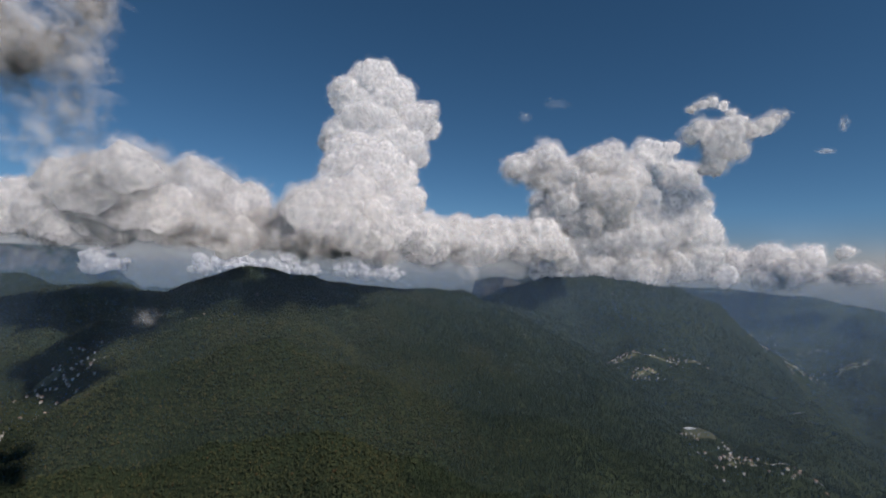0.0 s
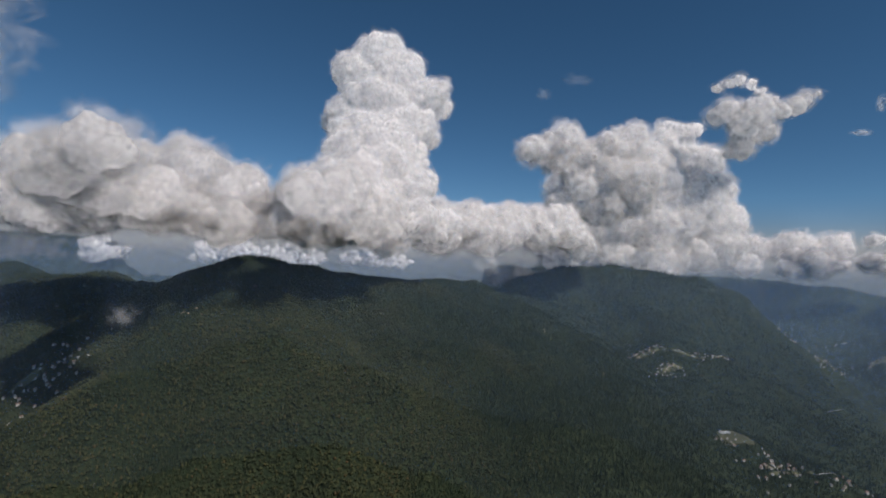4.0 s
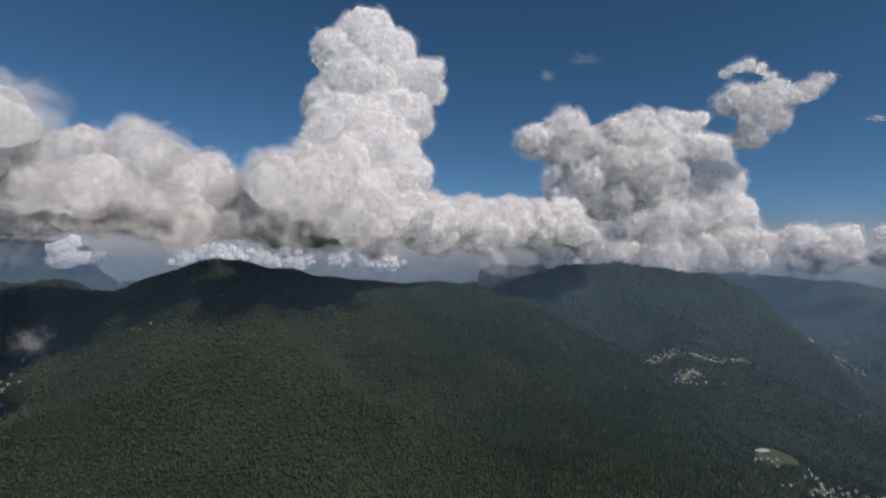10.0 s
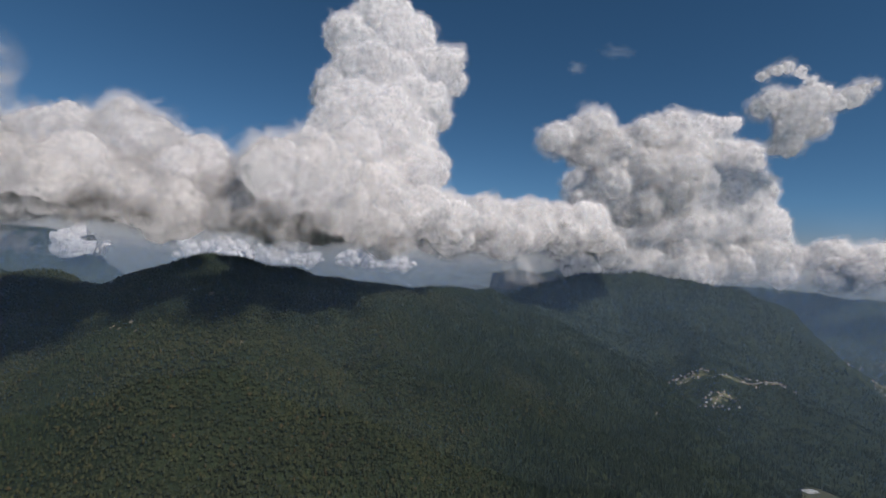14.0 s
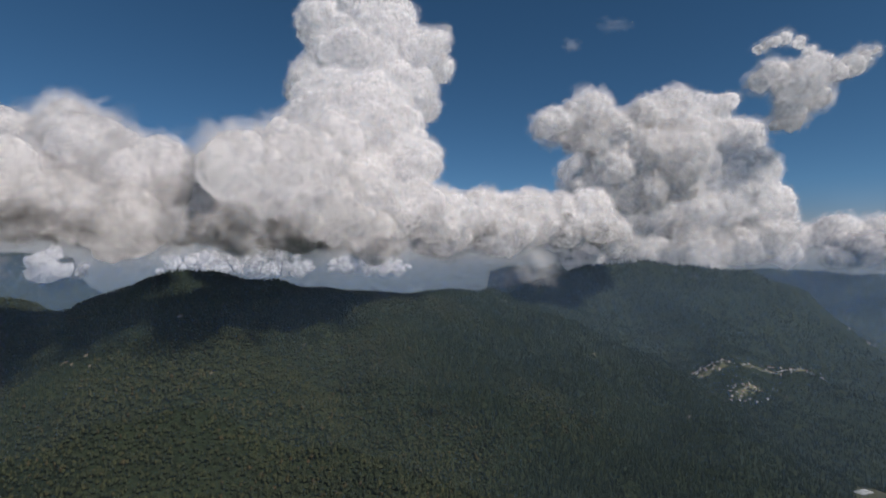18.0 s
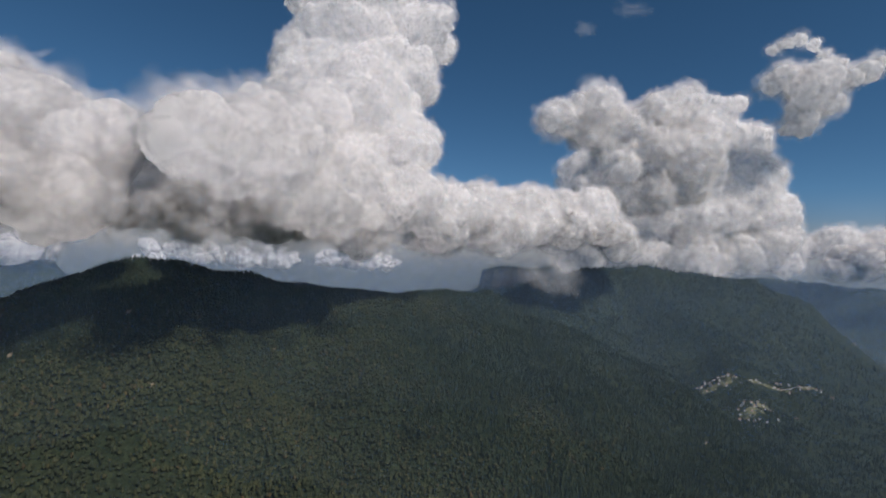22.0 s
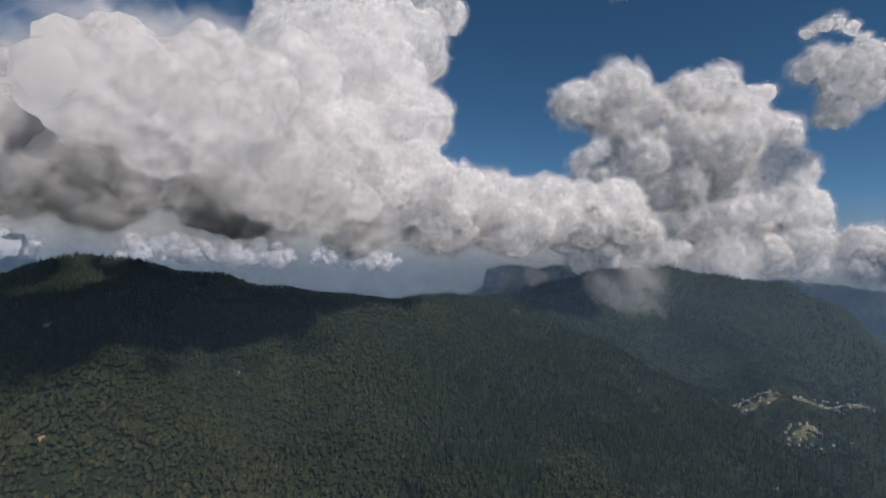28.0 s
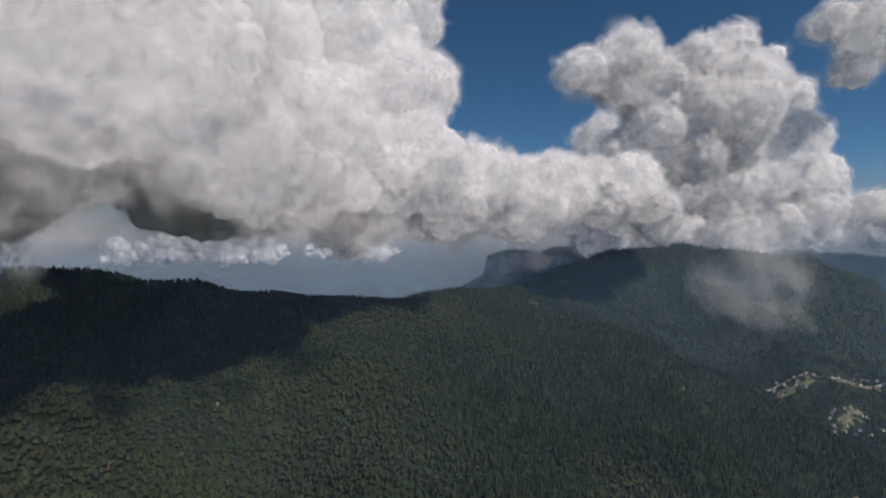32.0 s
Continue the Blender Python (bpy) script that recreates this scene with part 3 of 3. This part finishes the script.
cloud("cloud", [(376, 2399, A + 530, 46), (444, 2399, A + 548, 66), (548, 2399, A + 574, 71), (648, 2408, A + 523, 84), (735, 2408, A + 578, 52), (839, 2435, A + 597, 82), (884, 2444, A + 615, 76), (952, 2472, A + 547, 100), (434, 2399, A + 506, 50), (506, 2399, A + 487, 68), (579, 2408, A + 474, 80), (670, 2417, A + 447, 86), (779, 2444, A + 437, 118), (634, 2444, A + 383, 109), (889, 2490, A + 392, 136), (725, 2472, A + 301, 118), (579, 2490, A + 274, 109)],
      A + 200, 10, "bright white cumulus arm leaning out from a larger heap", 19, loose=26000, puff=1.5)
cloud("cloud", [(1500, 2830, A + 1010, 29), (1550, 2830, A + 1045, 35), (1620, 2830, A + 1062, 35), (1690, 2830, A + 1050, 35), (1745, 2830, A + 1010, 33), (1540, 2830, A + 880, 67), (1500, 2830, A + 850, 50),
                (1620, 2830, A + 840, 86), (1710, 2830, A + 870, 95), (1770, 2830, A + 920, 67), (1700, 2830, A + 770, 81), (1640, 2840, A + 700, 59), (1780, 2830, A + 790, 56), (1590, 2840, A + 660, 38),
                (1850, 2830, A + 890, 56), (1930, 2830, A + 935, 50), (2005, 2830, A + 970, 40), (2065, 2830, A + 1005, 26)],
      A + 560, 7, "torn white cloud fragment in the blue sky", 15, counts=(10, 24, 40), loose=9000, puff=2.4, reach=3.4, core=1.0, rugged=1.0, material=THIN_CLOUD, vapour=NEAR_PUFF)

# far heaps along the horizon
rng = np.random.default_rng(5)
cloud("cloud", [(1900, 3900, A + 200, 170), (2150, 3950, A + 160, 150), (2400, 3850, A + 150, 130), (2600, 3780, A + 170, 130), (2900, 3700, A + 200, 110), (3120, 3650, A + 240, 70), (2750, 3750, A + 110, 130),
                (2200, 3700, A + 60, 120), (2550, 3650, A + 40, 100)],
      A - 60, 16, "flat grey and white cloud bank along the horizon", 16, loose=15000, puff=1.2, vapour=FAR_PUFF)
cloud("cloud", [(2450, 3550, A + 20, 90), (2600, 3520, A + 60, 110), (2750, 3450, A + 60, 80), (2900, 3400, A + 90, 90), (3050, 3350, A + 70, 80), (3200, 3200, A + 50, 80), (3350, 3000, A + 60, 90), (3500, 2800, A + 50, 90)],
      A - 60, 14, "row of small white cumulus low over the far valley", 17, loose=13000, puff=1.2, vapour=FAR_PUFF)
for k in range(26):
    x0 = -2650 + 2300 * rng.random()
    y0 = math.sqrt(4450 ** 2 - x0 ** 2) + rng.uniform(-300, 40)
    tall = rng.uniform(0.6, 1.6)
    low = [(x0, y0, A - 50, 42 * tall)]
    for _ in range(8):
        u = rng.uniform(-1, 1)
        r0 = rng.uniform(18, 46) * (1.2 - 0.7 * abs(u)) * tall
        low.append((x0 + 90 * u * tall, y0 + rng.uniform(-30, 30), A - 75 + r0 * rng.uniform(0.2, 3.2), r0))
    cloud("cloud", low, A - 140, 6, "small cream-white cumulus far over the plain", 30 + k, sizes=(0.6, 0.35, 0.2), counts=(10, 24, 40), loose=2200, puff=1.2, vapour=FAR_PUFF)
soft_cloud([(-410, 450, A + 265, 85), (-385, 460, A + 190, 62), (-470, 440, A + 200, 95), (-372, 450, A + 120, 42), (-345, 455, A + 140, 26), (-470, 430, A + 110, 60)],
           A + 70, 6500, 12, "thin grey scrap of cloud drifting above the valley", 41, NEAR_PUFF, 0.55, 60.0)
wisp(88, 1193, A - 3, 36, 36, 26, "thin white wisp of mist over the slope", FAINT, 42, 2)
wisp(-555, 950, A - 108, 30, 24, 18, "thin white wisp of mist over the slope", SCRAP, 43, 2)
wisp(345, 1950, A + 640, 34, 26, 20, "faint wisp of cloud in the blue sky", SCRAP, 45, 2)
wisp(470, 1950, A + 700, 70, 34, 20, "faint wisp of cloud in the blue sky", SCRAP, 48, 1)
wisp(2290, 2800, A + 790, 70, 22, 30, "faint wisp of cloud in the blue sky", SMOKE, 46, 2)
wisp(2390, 2800, A + 960, 40, 60, 30, "faint wisp of cloud in the blue sky", SMOKE, 47, 2)

# painted haze: blue sheets added over the valleys, a glowing backdrop behind all
def sheet(name, pts, low, high, material):
    V, F = [], []
    for k, (x, y) in enumerate(pts):
        V += [(x, y, low), (x, y, high)]
        if k:
            F.append((2 * k - 2, 2 * k, 2 * k + 1, 2 * k - 1))
    return new(name, mesh_from(name, np.array(V, float), np.array(F), material))


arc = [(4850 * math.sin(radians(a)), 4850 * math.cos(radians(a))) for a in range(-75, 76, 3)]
tagged(sheet("backdrop", arc, 0, 1500, HAZE_GLOW), "glowing backdrop painted as the pale blue-grey haze of the far plain", "haze", kind="structure")
# blue sheets added to stand in for aerial haze; first two lift near shade
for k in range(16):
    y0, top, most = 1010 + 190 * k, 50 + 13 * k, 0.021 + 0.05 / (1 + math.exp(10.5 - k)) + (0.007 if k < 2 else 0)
    veil = sheet("haze_veil", [(x, y0 + 60 * math.sin(x / 700 + k) - 0.00005 * (x - 600) ** 2) for x in range(-3000, 4000, 150)], 0, A + top,
                 veil_material("painted_haze", (0.31, 0.48, 0.72), A - 60, A + top, most, 0.002))
    tagged(veil, "thin blue sheet added as haze over the valley", "haze", kind="structure")

# ---- fields, roads and bare patches, laid on the slopes ----
CLEAR = []            # x, y, radius kept free of trees


def ground_z(x, y):
    return land(np.atleast_1d(np.asarray(x, float)), np.atleast_1d(np.asarray(y, float)))


def patch(name, cx, cy, rx, ry, turn, material, label, category, seed=0, step=12, lift=1.2):
    """A sheet with an uneven edge that follows the ground."""
    n = max(4, int(2 * max(rx, ry) / step))
    rings = 6
    a = np.linspace(0, 2 * math.pi, n * 2, endpoint=False)
    edge = 1 + 0.16 * np.sin(3 * a + seed) + 0.1 * np.sin(5 * a + 2.1 * seed) + 0.06 * np.sin(9 * a + seed * 3.3)
    V, F = [(cx, cy)], []
    for k in range(1, rings + 1):
        r = k / rings * edge
        u, v = r * rx * np.cos(a), r * ry * np.sin(a)
        V += list(zip(cx + u * math.cos(turn) - v * math.sin(turn), cy + u * math.sin(turn) + v * math.cos(turn)))
    m = len(a)
    for k in range(rings):
        for i in range(m):
            j = (i + 1) % m
            if k == 0:
                F.append((0, 1 + i, 1 + j, 0))
            else:
                F.append((1 + (k - 1) * m + i, 1 + k * m + i, 1 + k * m + j, 1 + (k - 1) * m + j))
    V = np.array(V)
    z = ground_z(V[:, 0], V[:, 1]) + lift
    bm = bmesh.new()
    vs = [bm.verts.new((x, y, h)) for (x, y), h in zip(V, z)]
    for f in F:
        bm.faces.new([vs[i] for i in dict.fromkeys(f)])
    me = bpy.data.meshes.new(name)
    bm.to_mesh(me)
    bm.free()
    me.materials.append(material)
    CLEAR.append((cx, cy, 0.9 * (rx + ry) / 2))
    return tagged(new(name, me), label, category, kind="structure")


def road(pts, width, label="pale gravel road winding along the slope"):
    path = []
    for (ax, ay), (bx, by) in zip(pts, pts[1:]):
        n = max(2, int(math.hypot(bx - ax, by - ay) / 15))
        path += [(ax + (bx - ax) * k / n, ay + (by - ay) * k / n) for k in range(n)]
    path = np.array(path + [pts[-1]], float)
    path[:, 0] += 5 * np.sin(np.arange(len(path)) * 0.5)
    d = np.gradient(path, axis=0)
    d /= np.linalg.norm(d, axis=1)[:, None] + 1e-9
    side = np.stack([-d[:, 1], d[:, 0]], 1) * width / 2
    V, F = [], []
    for k, (p, s) in enumerate(zip(path, side)):
        for q in (p - s, p + s):
            V.append((*q, float(ground_z(*p)[0]) + 2.0))
        if k:
            F.append((2 * k - 2, 2 * k, 2 * k + 1, 2 * k - 1))
        if k % 2 == 0:
            CLEAR.append((p[0], p[1], width * 0.8))
    return tagged(new("road", mesh_from("road", np.array(V), np.array(F), GRAVEL)), label, "road", kind="structure")


def part(name, bm, material, parent, label=""):
    me = bpy.data.meshes.new(name)
    bm.to_mesh(me)
    bm.free()
    me.materials.append(material)
    ob = new(name, me)
    ob.parent = parent
    return tagged(ob, label)


def box(bm, x0, x1, y0, y1, z0, z1):
    v = [bm.verts.new(p) for p in ((x0, y0, z0), (x1, y0, z0), (x1, y1, z0), (x0, y1, z0), (x0, y0, z1), (x1, y0, z1), (x1, y1, z1), (x0, y1, z1))]
    for f in ((0, 3, 2, 1), (4, 5, 6, 7), (0, 1, 5, 4), (1, 2, 6, 5), (2, 3, 7, 6), (3, 0, 4, 7)):
        bm.faces.new([v[i] for i in f])
    return bm


def house(wide, deep, high, roof_mat, label):
    """A gabled house: walls, overhanging roof, chimney, a few windows and a door."""
    home = new("house")
    w, d = wide / 2, deep / 2
    bm = bmesh.new()
    box(bm, -w, w, -d, d, -4, high)
    a, b = [bm.verts.new((sx * w, 0, high + d * 0.55)) for sx in (-1, 1)]
    bm.verts.ensure_lookup_table()
    v = bm.verts
    bm.faces.new((v[4], a, v[7]))
    bm.faces.new((v[5], v[6], b))
    part("wall", bm, PLASTER, home)
    bm = bmesh.new()
    o, t, ridge = 0.8, 0.3, high + d * 0.55
    eave = high - o * 0.55
    for sy in (-1, 1):
        q = [(-w - o, sy * (d + o), eave), (w + o, sy * (d + o), eave), (w + o, 0, ridge), (-w - o, 0, ridge)]
        lowv = [bm.verts.new((x, y, z + 0.03)) for x, y, z in q]
        topv = [bm.verts.new((x, y, z + t)) for x, y, z in q]
        bm.faces.new(topv)
        bm.faces.new(lowv[::-1])
        for i in range(4):
            bm.faces.new((lowv[i], lowv[(i + 1) % 4], topv[(i + 1) % 4], topv[i]))
    part("roof", bm, roof_mat, home)
    part("chimney", box(bmesh.new(), w * 0.3, w * 0.3 + 0.9, 0.6, 1.5, ridge - 1.2, ridge + 1.0), PLASTER, home)
    for sx in (-0.6, 0.0, 0.6):
        for lv in range(2):
            part("window", box(bmesh.new(), sx * w - 0.4, sx * w + 0.4, -d - 0.06, -d + 0.05, 0.8 + 2.0 * lv, 1.8 + 2.0 * lv), DARKGLASS, home)
    return tagged(home, label, "house", "village houses")


HOUSES = [house(5.4, 4.2, 3.7, ROOF_RED, "pale plastered village house with a clay tile roof"),
          house(4.5, 3.9, 3.6, ROOF_GREY, "pale plastered village house with a grey roof"),
          house(7.4, 4.4, 3.8, ROOF_RED, "long pale farmhouse with a clay tile roof")]
for h0 in HOUSES:
    h0.location = (1150, 2200, float(ground_z(1150, 2200)[0]))
first = [True, True, True]


def village(cx, cy, count, sx, sy, turn, seed):
    rng = np.random.default_rng(seed)
    done = []
    while len(done) < count:
        u, v = rng.normal() * sx, rng.normal() * sy
        x, y = cx + u * math.cos(turn) - v * math.sin(turn), cy + u * math.sin(turn) + v * math.cos(turn)
        if all(math.hypot(x - a, y - b) > 10 for a, b in done):
            done.append((x, y))
            kind = rng.choice(3, p=(0.5, 0.35, 0.15))
            m = pose(x, y, float(ground_z(x, y)[0]) + 0.5, 0, 0, rng.uniform(-40, 40) + (90 if rng.random() < 0.3 else 0))
            if first[kind]:
                HOUSES[kind].matrix_world = m
                first[kind] = False
            else:
                copy_thing(HOUSES[kind], m)
            CLEAR.append((x, y, 8))


village(840, 2165, 16, 45, 14, -0.1, 1)
village(990, 2180, 12, 80, 8, 0.05, 2)
village(850, 2010, 13, 34, 16, 0.3, 3)
village(930, 2050, 10, 40, 9, 0.1, 4)
village(1190, 2190, 12, 55, 9, -0.2, 5)
village(2230, 3390, 36, 80, 35, -0.3, 6)
village(2130, 3020, 30, 75, 28, 0.1, 7)
village(1900, 3020, 16, 60, 20, 0.2, 8)
village(2650, 3000, 18, 110, 20, -0.1, 9)
village(-947, 1311, 46, 40, 60, 0.2, 10)
village(880, 1400, 26, 60, 40, 0.4, 11)
village(1080, 1400, 18, 60, 26, 0.4, 12)
village(2560, 3330, 10, 70, 16, 0.1, 13)
village(795, 1500, 6, 12, 14, 0.4, 14)
village(2000, 2640, 16, 50, 26, 0.2, 15)
village(1850, 2700, 12, 60, 14, 0.3, 16)
patch("meadow", 860, 2150, 70, 13, 0.0, MEADOW, "pale dry meadow round the hillside houses", "meadow", 1, 8)
patch("meadow", 1010, 2178, 110, 10, 0.03, MEADOW, "pale dry meadow round the hillside houses", "meadow", 2, 8)
patch("meadow", 880, 2020, 48, 14, 0.2, MEADOW, "pale dry meadow round the hillside houses", "meadow", 3, 8)
patch("meadow", 838, 1522, 58, 44, 0.4, GRASS, "green meadow in a forest clearing", "meadow", 4)
patch("tilled_field", 1640, 2195, 92, 60, -0.3, TILLED, "bare earth rim round a field on the valley side", "field", 5)
patch("meadow", 1636, 2199, 80, 50, -0.3, GRASS, "olive-green field with a bare earth rim", "meadow", 5, lift=2.4)
patch("meadow", -1010, 1300, 34, 28, 0.3, MEADOW, "green meadow beside the valley town", "meadow", 6)
for k, (u, v) in enumerate(((0, 0), (34, 12), (68, 20), (10, 34), (46, 46), (82, 50), (120, 40))):
    patch("terrace_field", 850 + u, 1370 + v, 15, 9, 0.4, (MEADOW, TILLED)[k % 2], "small terraced field beside the hamlet", "field", 20 + k, 5)
patch("bare_earth", -378, 1244, 3.5, 6.5, 0.3, SCAR, "pale patch of bare earth among trees", "clearing", 8, 3)
patch("bare_earth", 139, 1944, 13, 4, 0.1, SCAR, "pale patch of bare earth among trees", "clearing", 9, 4)
for k, (x, y) in enumerate(((-650, 1345), (-668, 1352), (-684, 1340), (-640, 1362), (-612, 1335), (-520, 1430), (-455, 1500), (230, 1930), (320, 1700), (-310, 1480), (470, 1560))):
    patch("bare_earth", x, y, 4 + k % 3 * 2, 3 + k % 2, k, SCAR, "pale patch of bare earth among trees", "clearing", 40 + k, 3)
patch("meadow", 2230, 3390, 150, 60, 0.3, MEADOW, "pale meadows round a valley village", "meadow", 11)
for k, (x, y, rx, ry) in enumerate(((2130, 3030, 90, 26), (1900, 3030, 70, 18), (2010, 2650, 62, 22), (2650, 3010, 110, 20), (1200, 2200, 60, 9), (935, 2060, 46, 10))):
    patch("meadow", x, y, rx, ry, 0.1 * k - 0.2, MEADOW, "pale dry meadow strips among valley houses", "meadow", 60 + k, 10)
patch("pond", -900, 1050, 34, 14, 0.6, POND, "small grey-green pond in the valley", "pond", 12)
road([(1330, 2150), (1450, 2190), (1560, 2200), (1640, 2260), (1760, 2270)], 7)
road([(850, 1350), (880, 1420), (895, 1480)], 4, "pale track between terraced fields")
road([(980, 1400), (1060, 1420), (1130, 1470), (1200, 1460)], 5)
road([(-905, 1180), (-890, 1120), (-870, 1060), (-860, 980)], 6, "narrow grey road along the valley floor")
road([(800, 2190), (900, 2165), (1000, 2185), (1120, 2190), (1250, 2215)], 6)
for k in range(4):
    bm = bmesh.new()
    n = 8
    for i in range(n + 1):
        a = math.pi * i / n
        bm.verts.new((-2.6 * math.cos(a), -8, 2.4 * math.sin(a)))
        bm.verts.new((-2.6 * math.cos(a), 8, 2.4 * math.sin(a)))
    bm.verts.ensure_lookup_table()
    for i in range(n):
        bm.faces.new([bm.verts[j] for j in (2 * i, 2 * i + 2, 2 * i + 3, 2 * i + 1)])
    bm.faces.new([bm.verts[2 * i] for i in range(n + 1)])
    bm.faces.new([bm.verts[2 * i + 1] for i in range(n, -1, -1)])
    me = bpy.data.meshes.new("greenhouse")
    bm.to_mesh(me)
    bm.free()
    me.materials.append(FILM)
    gh = new("greenhouse", me)
    x, y = 812 + k * 8, 1545 + k * 2
    gh.matrix_world = pose(x, y, float(ground_z(x, y)[0]) + 1.0, 0, 0, 25)
    tagged(gh, "white plastic tunnel greenhouse in a meadow", "greenhouse", "greenhouses in the meadow")

# ---- forest ----
def scatter(rng, count, keep):
    out = []
    total = 0
    while total < count:
        p = rng.uniform((-2000, 600), (2300, 3300), (count * 2, 2))
        p = p[rng.random(len(p)) < keep(p[:, 0], p[:, 1])]
        out.append(p)
        total += len(p)
    p = np.concatenate(out)[:count]
    z = ground_z(p[:, 0], p[:, 1])
    ok = (p[:, 1] > 1.7 * (ALT - z)) & (np.abs(p[:, 0]) < 1.02 * p[:, 1])
    for x, y, r in CLEAR:
        ok &= (p[:, 0] - x) ** 2 + (p[:, 1] - y) ** 2 > r * r
    return p[ok]


def forest(name, positions, heights, widths, shape_v, shape_f, jitter, material, rng, label):
    n, k = len(positions), len(shape_v)
    z = ground_z(positions[:, 0], positions[:, 1])
    turn = rng.uniform(0, 2 * math.pi, n)
    v = np.repeat(shape_v[None], n, 0) * (1 + jitter * rng.uniform(-1, 1, (n, k, 1)))
    c, s = np.cos(turn)[:, None], np.sin(turn)[:, None]
    x = (v[:, :, 0] * c - v[:, :, 1] * s) * widths[:, None] + positions[:, :1]
    y = (v[:, :, 0] * s + v[:, :, 1] * c) * widths[:, None] + positions[:, 1:2]
    zz = v[:, :, 2] * heights[:, None] + z[:, None] - 0.8
    V = np.stack([x, y, zz], 2).reshape(-1, 3)
    F = (shape_f[None] + (np.arange(n) * k)[:, None, None]).reshape(-1, 3)
    return tagged(new(name, mesh_from(name, V, F, material)), label, "forest", kind="stuff")


def conifer_shape():
    V, F = [], []
    for base, top, r in ((0.05, 0.68, 1.0), (0.42, 1.0, 0.62)):
        o = len(V)
        V += [(r * math.cos(a), r * math.sin(a), base) for a in np.arange(6) * math.pi / 3 + base * 3] + [(0, 0, top)]
        F += [(o + i, o + (i + 1) % 6, o + 6) for i in range(6)]
    return np.array(V), np.array(F)


def crown_shape():
    ring = [(math.cos(a), math.sin(a), 0.5 + 0.1 * (k % 2)) for k, a in enumerate(np.arange(6) * math.pi / 3)]
    V = ring + [(0.62 * x, 0.62 * y, 0.88) for x, y, z in ring[::2]] + [(0, 0, 1.0), (0, 0, 0.12)]
    F = [(0, 1, 6), (1, 2, 7), (1, 7, 6), (2, 3, 7), (3, 4, 8), (3, 8, 7), (4, 5, 8), (5, 0, 6), (5, 6, 8), (6, 7, 9), (7, 8, 9), (8, 6, 9)]
    F += [(k, 10, (k + 1) % 6) for k in range(6)]
    return np.array(V), np.array(F)


rng = np.random.default_rng(77)


def keep(x, y):
    d = np.hypot(x + 40, y - 900)
    k = np.where(d < 2400, np.clip((560.0 / np.maximum(d, 560)) ** 1.4, 0.0, 1), 0.0)
    k = np.where(np.abs(x + 60) > 0.95 * (y - 940) + 60, k * 0.7, k)           # beside and under the flight
    behind = np.interp(x, (-1251, -921, -633, -365, -140, 112), (1886, 1720, 1640, 1665, 1800, 2050)) + 70
    return np.where((x < 112) & (y > behind), 0.0, k)


spots = scatter(rng, 158000, keep)
side = np.clip(spots[:, 0] / 420, -0.7, 0.9)
pick = fbm(np.stack([spots[:, 0] / 160, spots[:, 1] / 160, np.zeros(len(spots))], 1), 3, 50) + rng.normal(0, 0.4, len(spots)) + side > -0.1
far_off = 1 + 0.6 * np.clip((np.hypot(spots[:, 0] + 40, spots[:, 1] - 900) - 900) / 1200, 0, 1)
for kind, name, shape, material, label in ((True, "conifer_forest", conifer_shape(), CONIFER, "dense dark green conifer forest on steep slopes"),
                                           (False, "broadleaf_forest", crown_shape(), BROADLEAF, "green broadleaf forest with yellowing crowns")):
    p = spots[pick == kind]
    g = far_off[pick == kind]
    hgt = rng.uniform(6.5, 13, len(p)) * (1.0 if kind else 0.7) * g ** 0.5
    wid = (rng.uniform(1.2, 2.2, len(p)) if kind else rng.uniform(1.3, 2.7, len(p))) * g
    forest(name, p, hgt, wid, *shape, 0.16, material, rng, label)
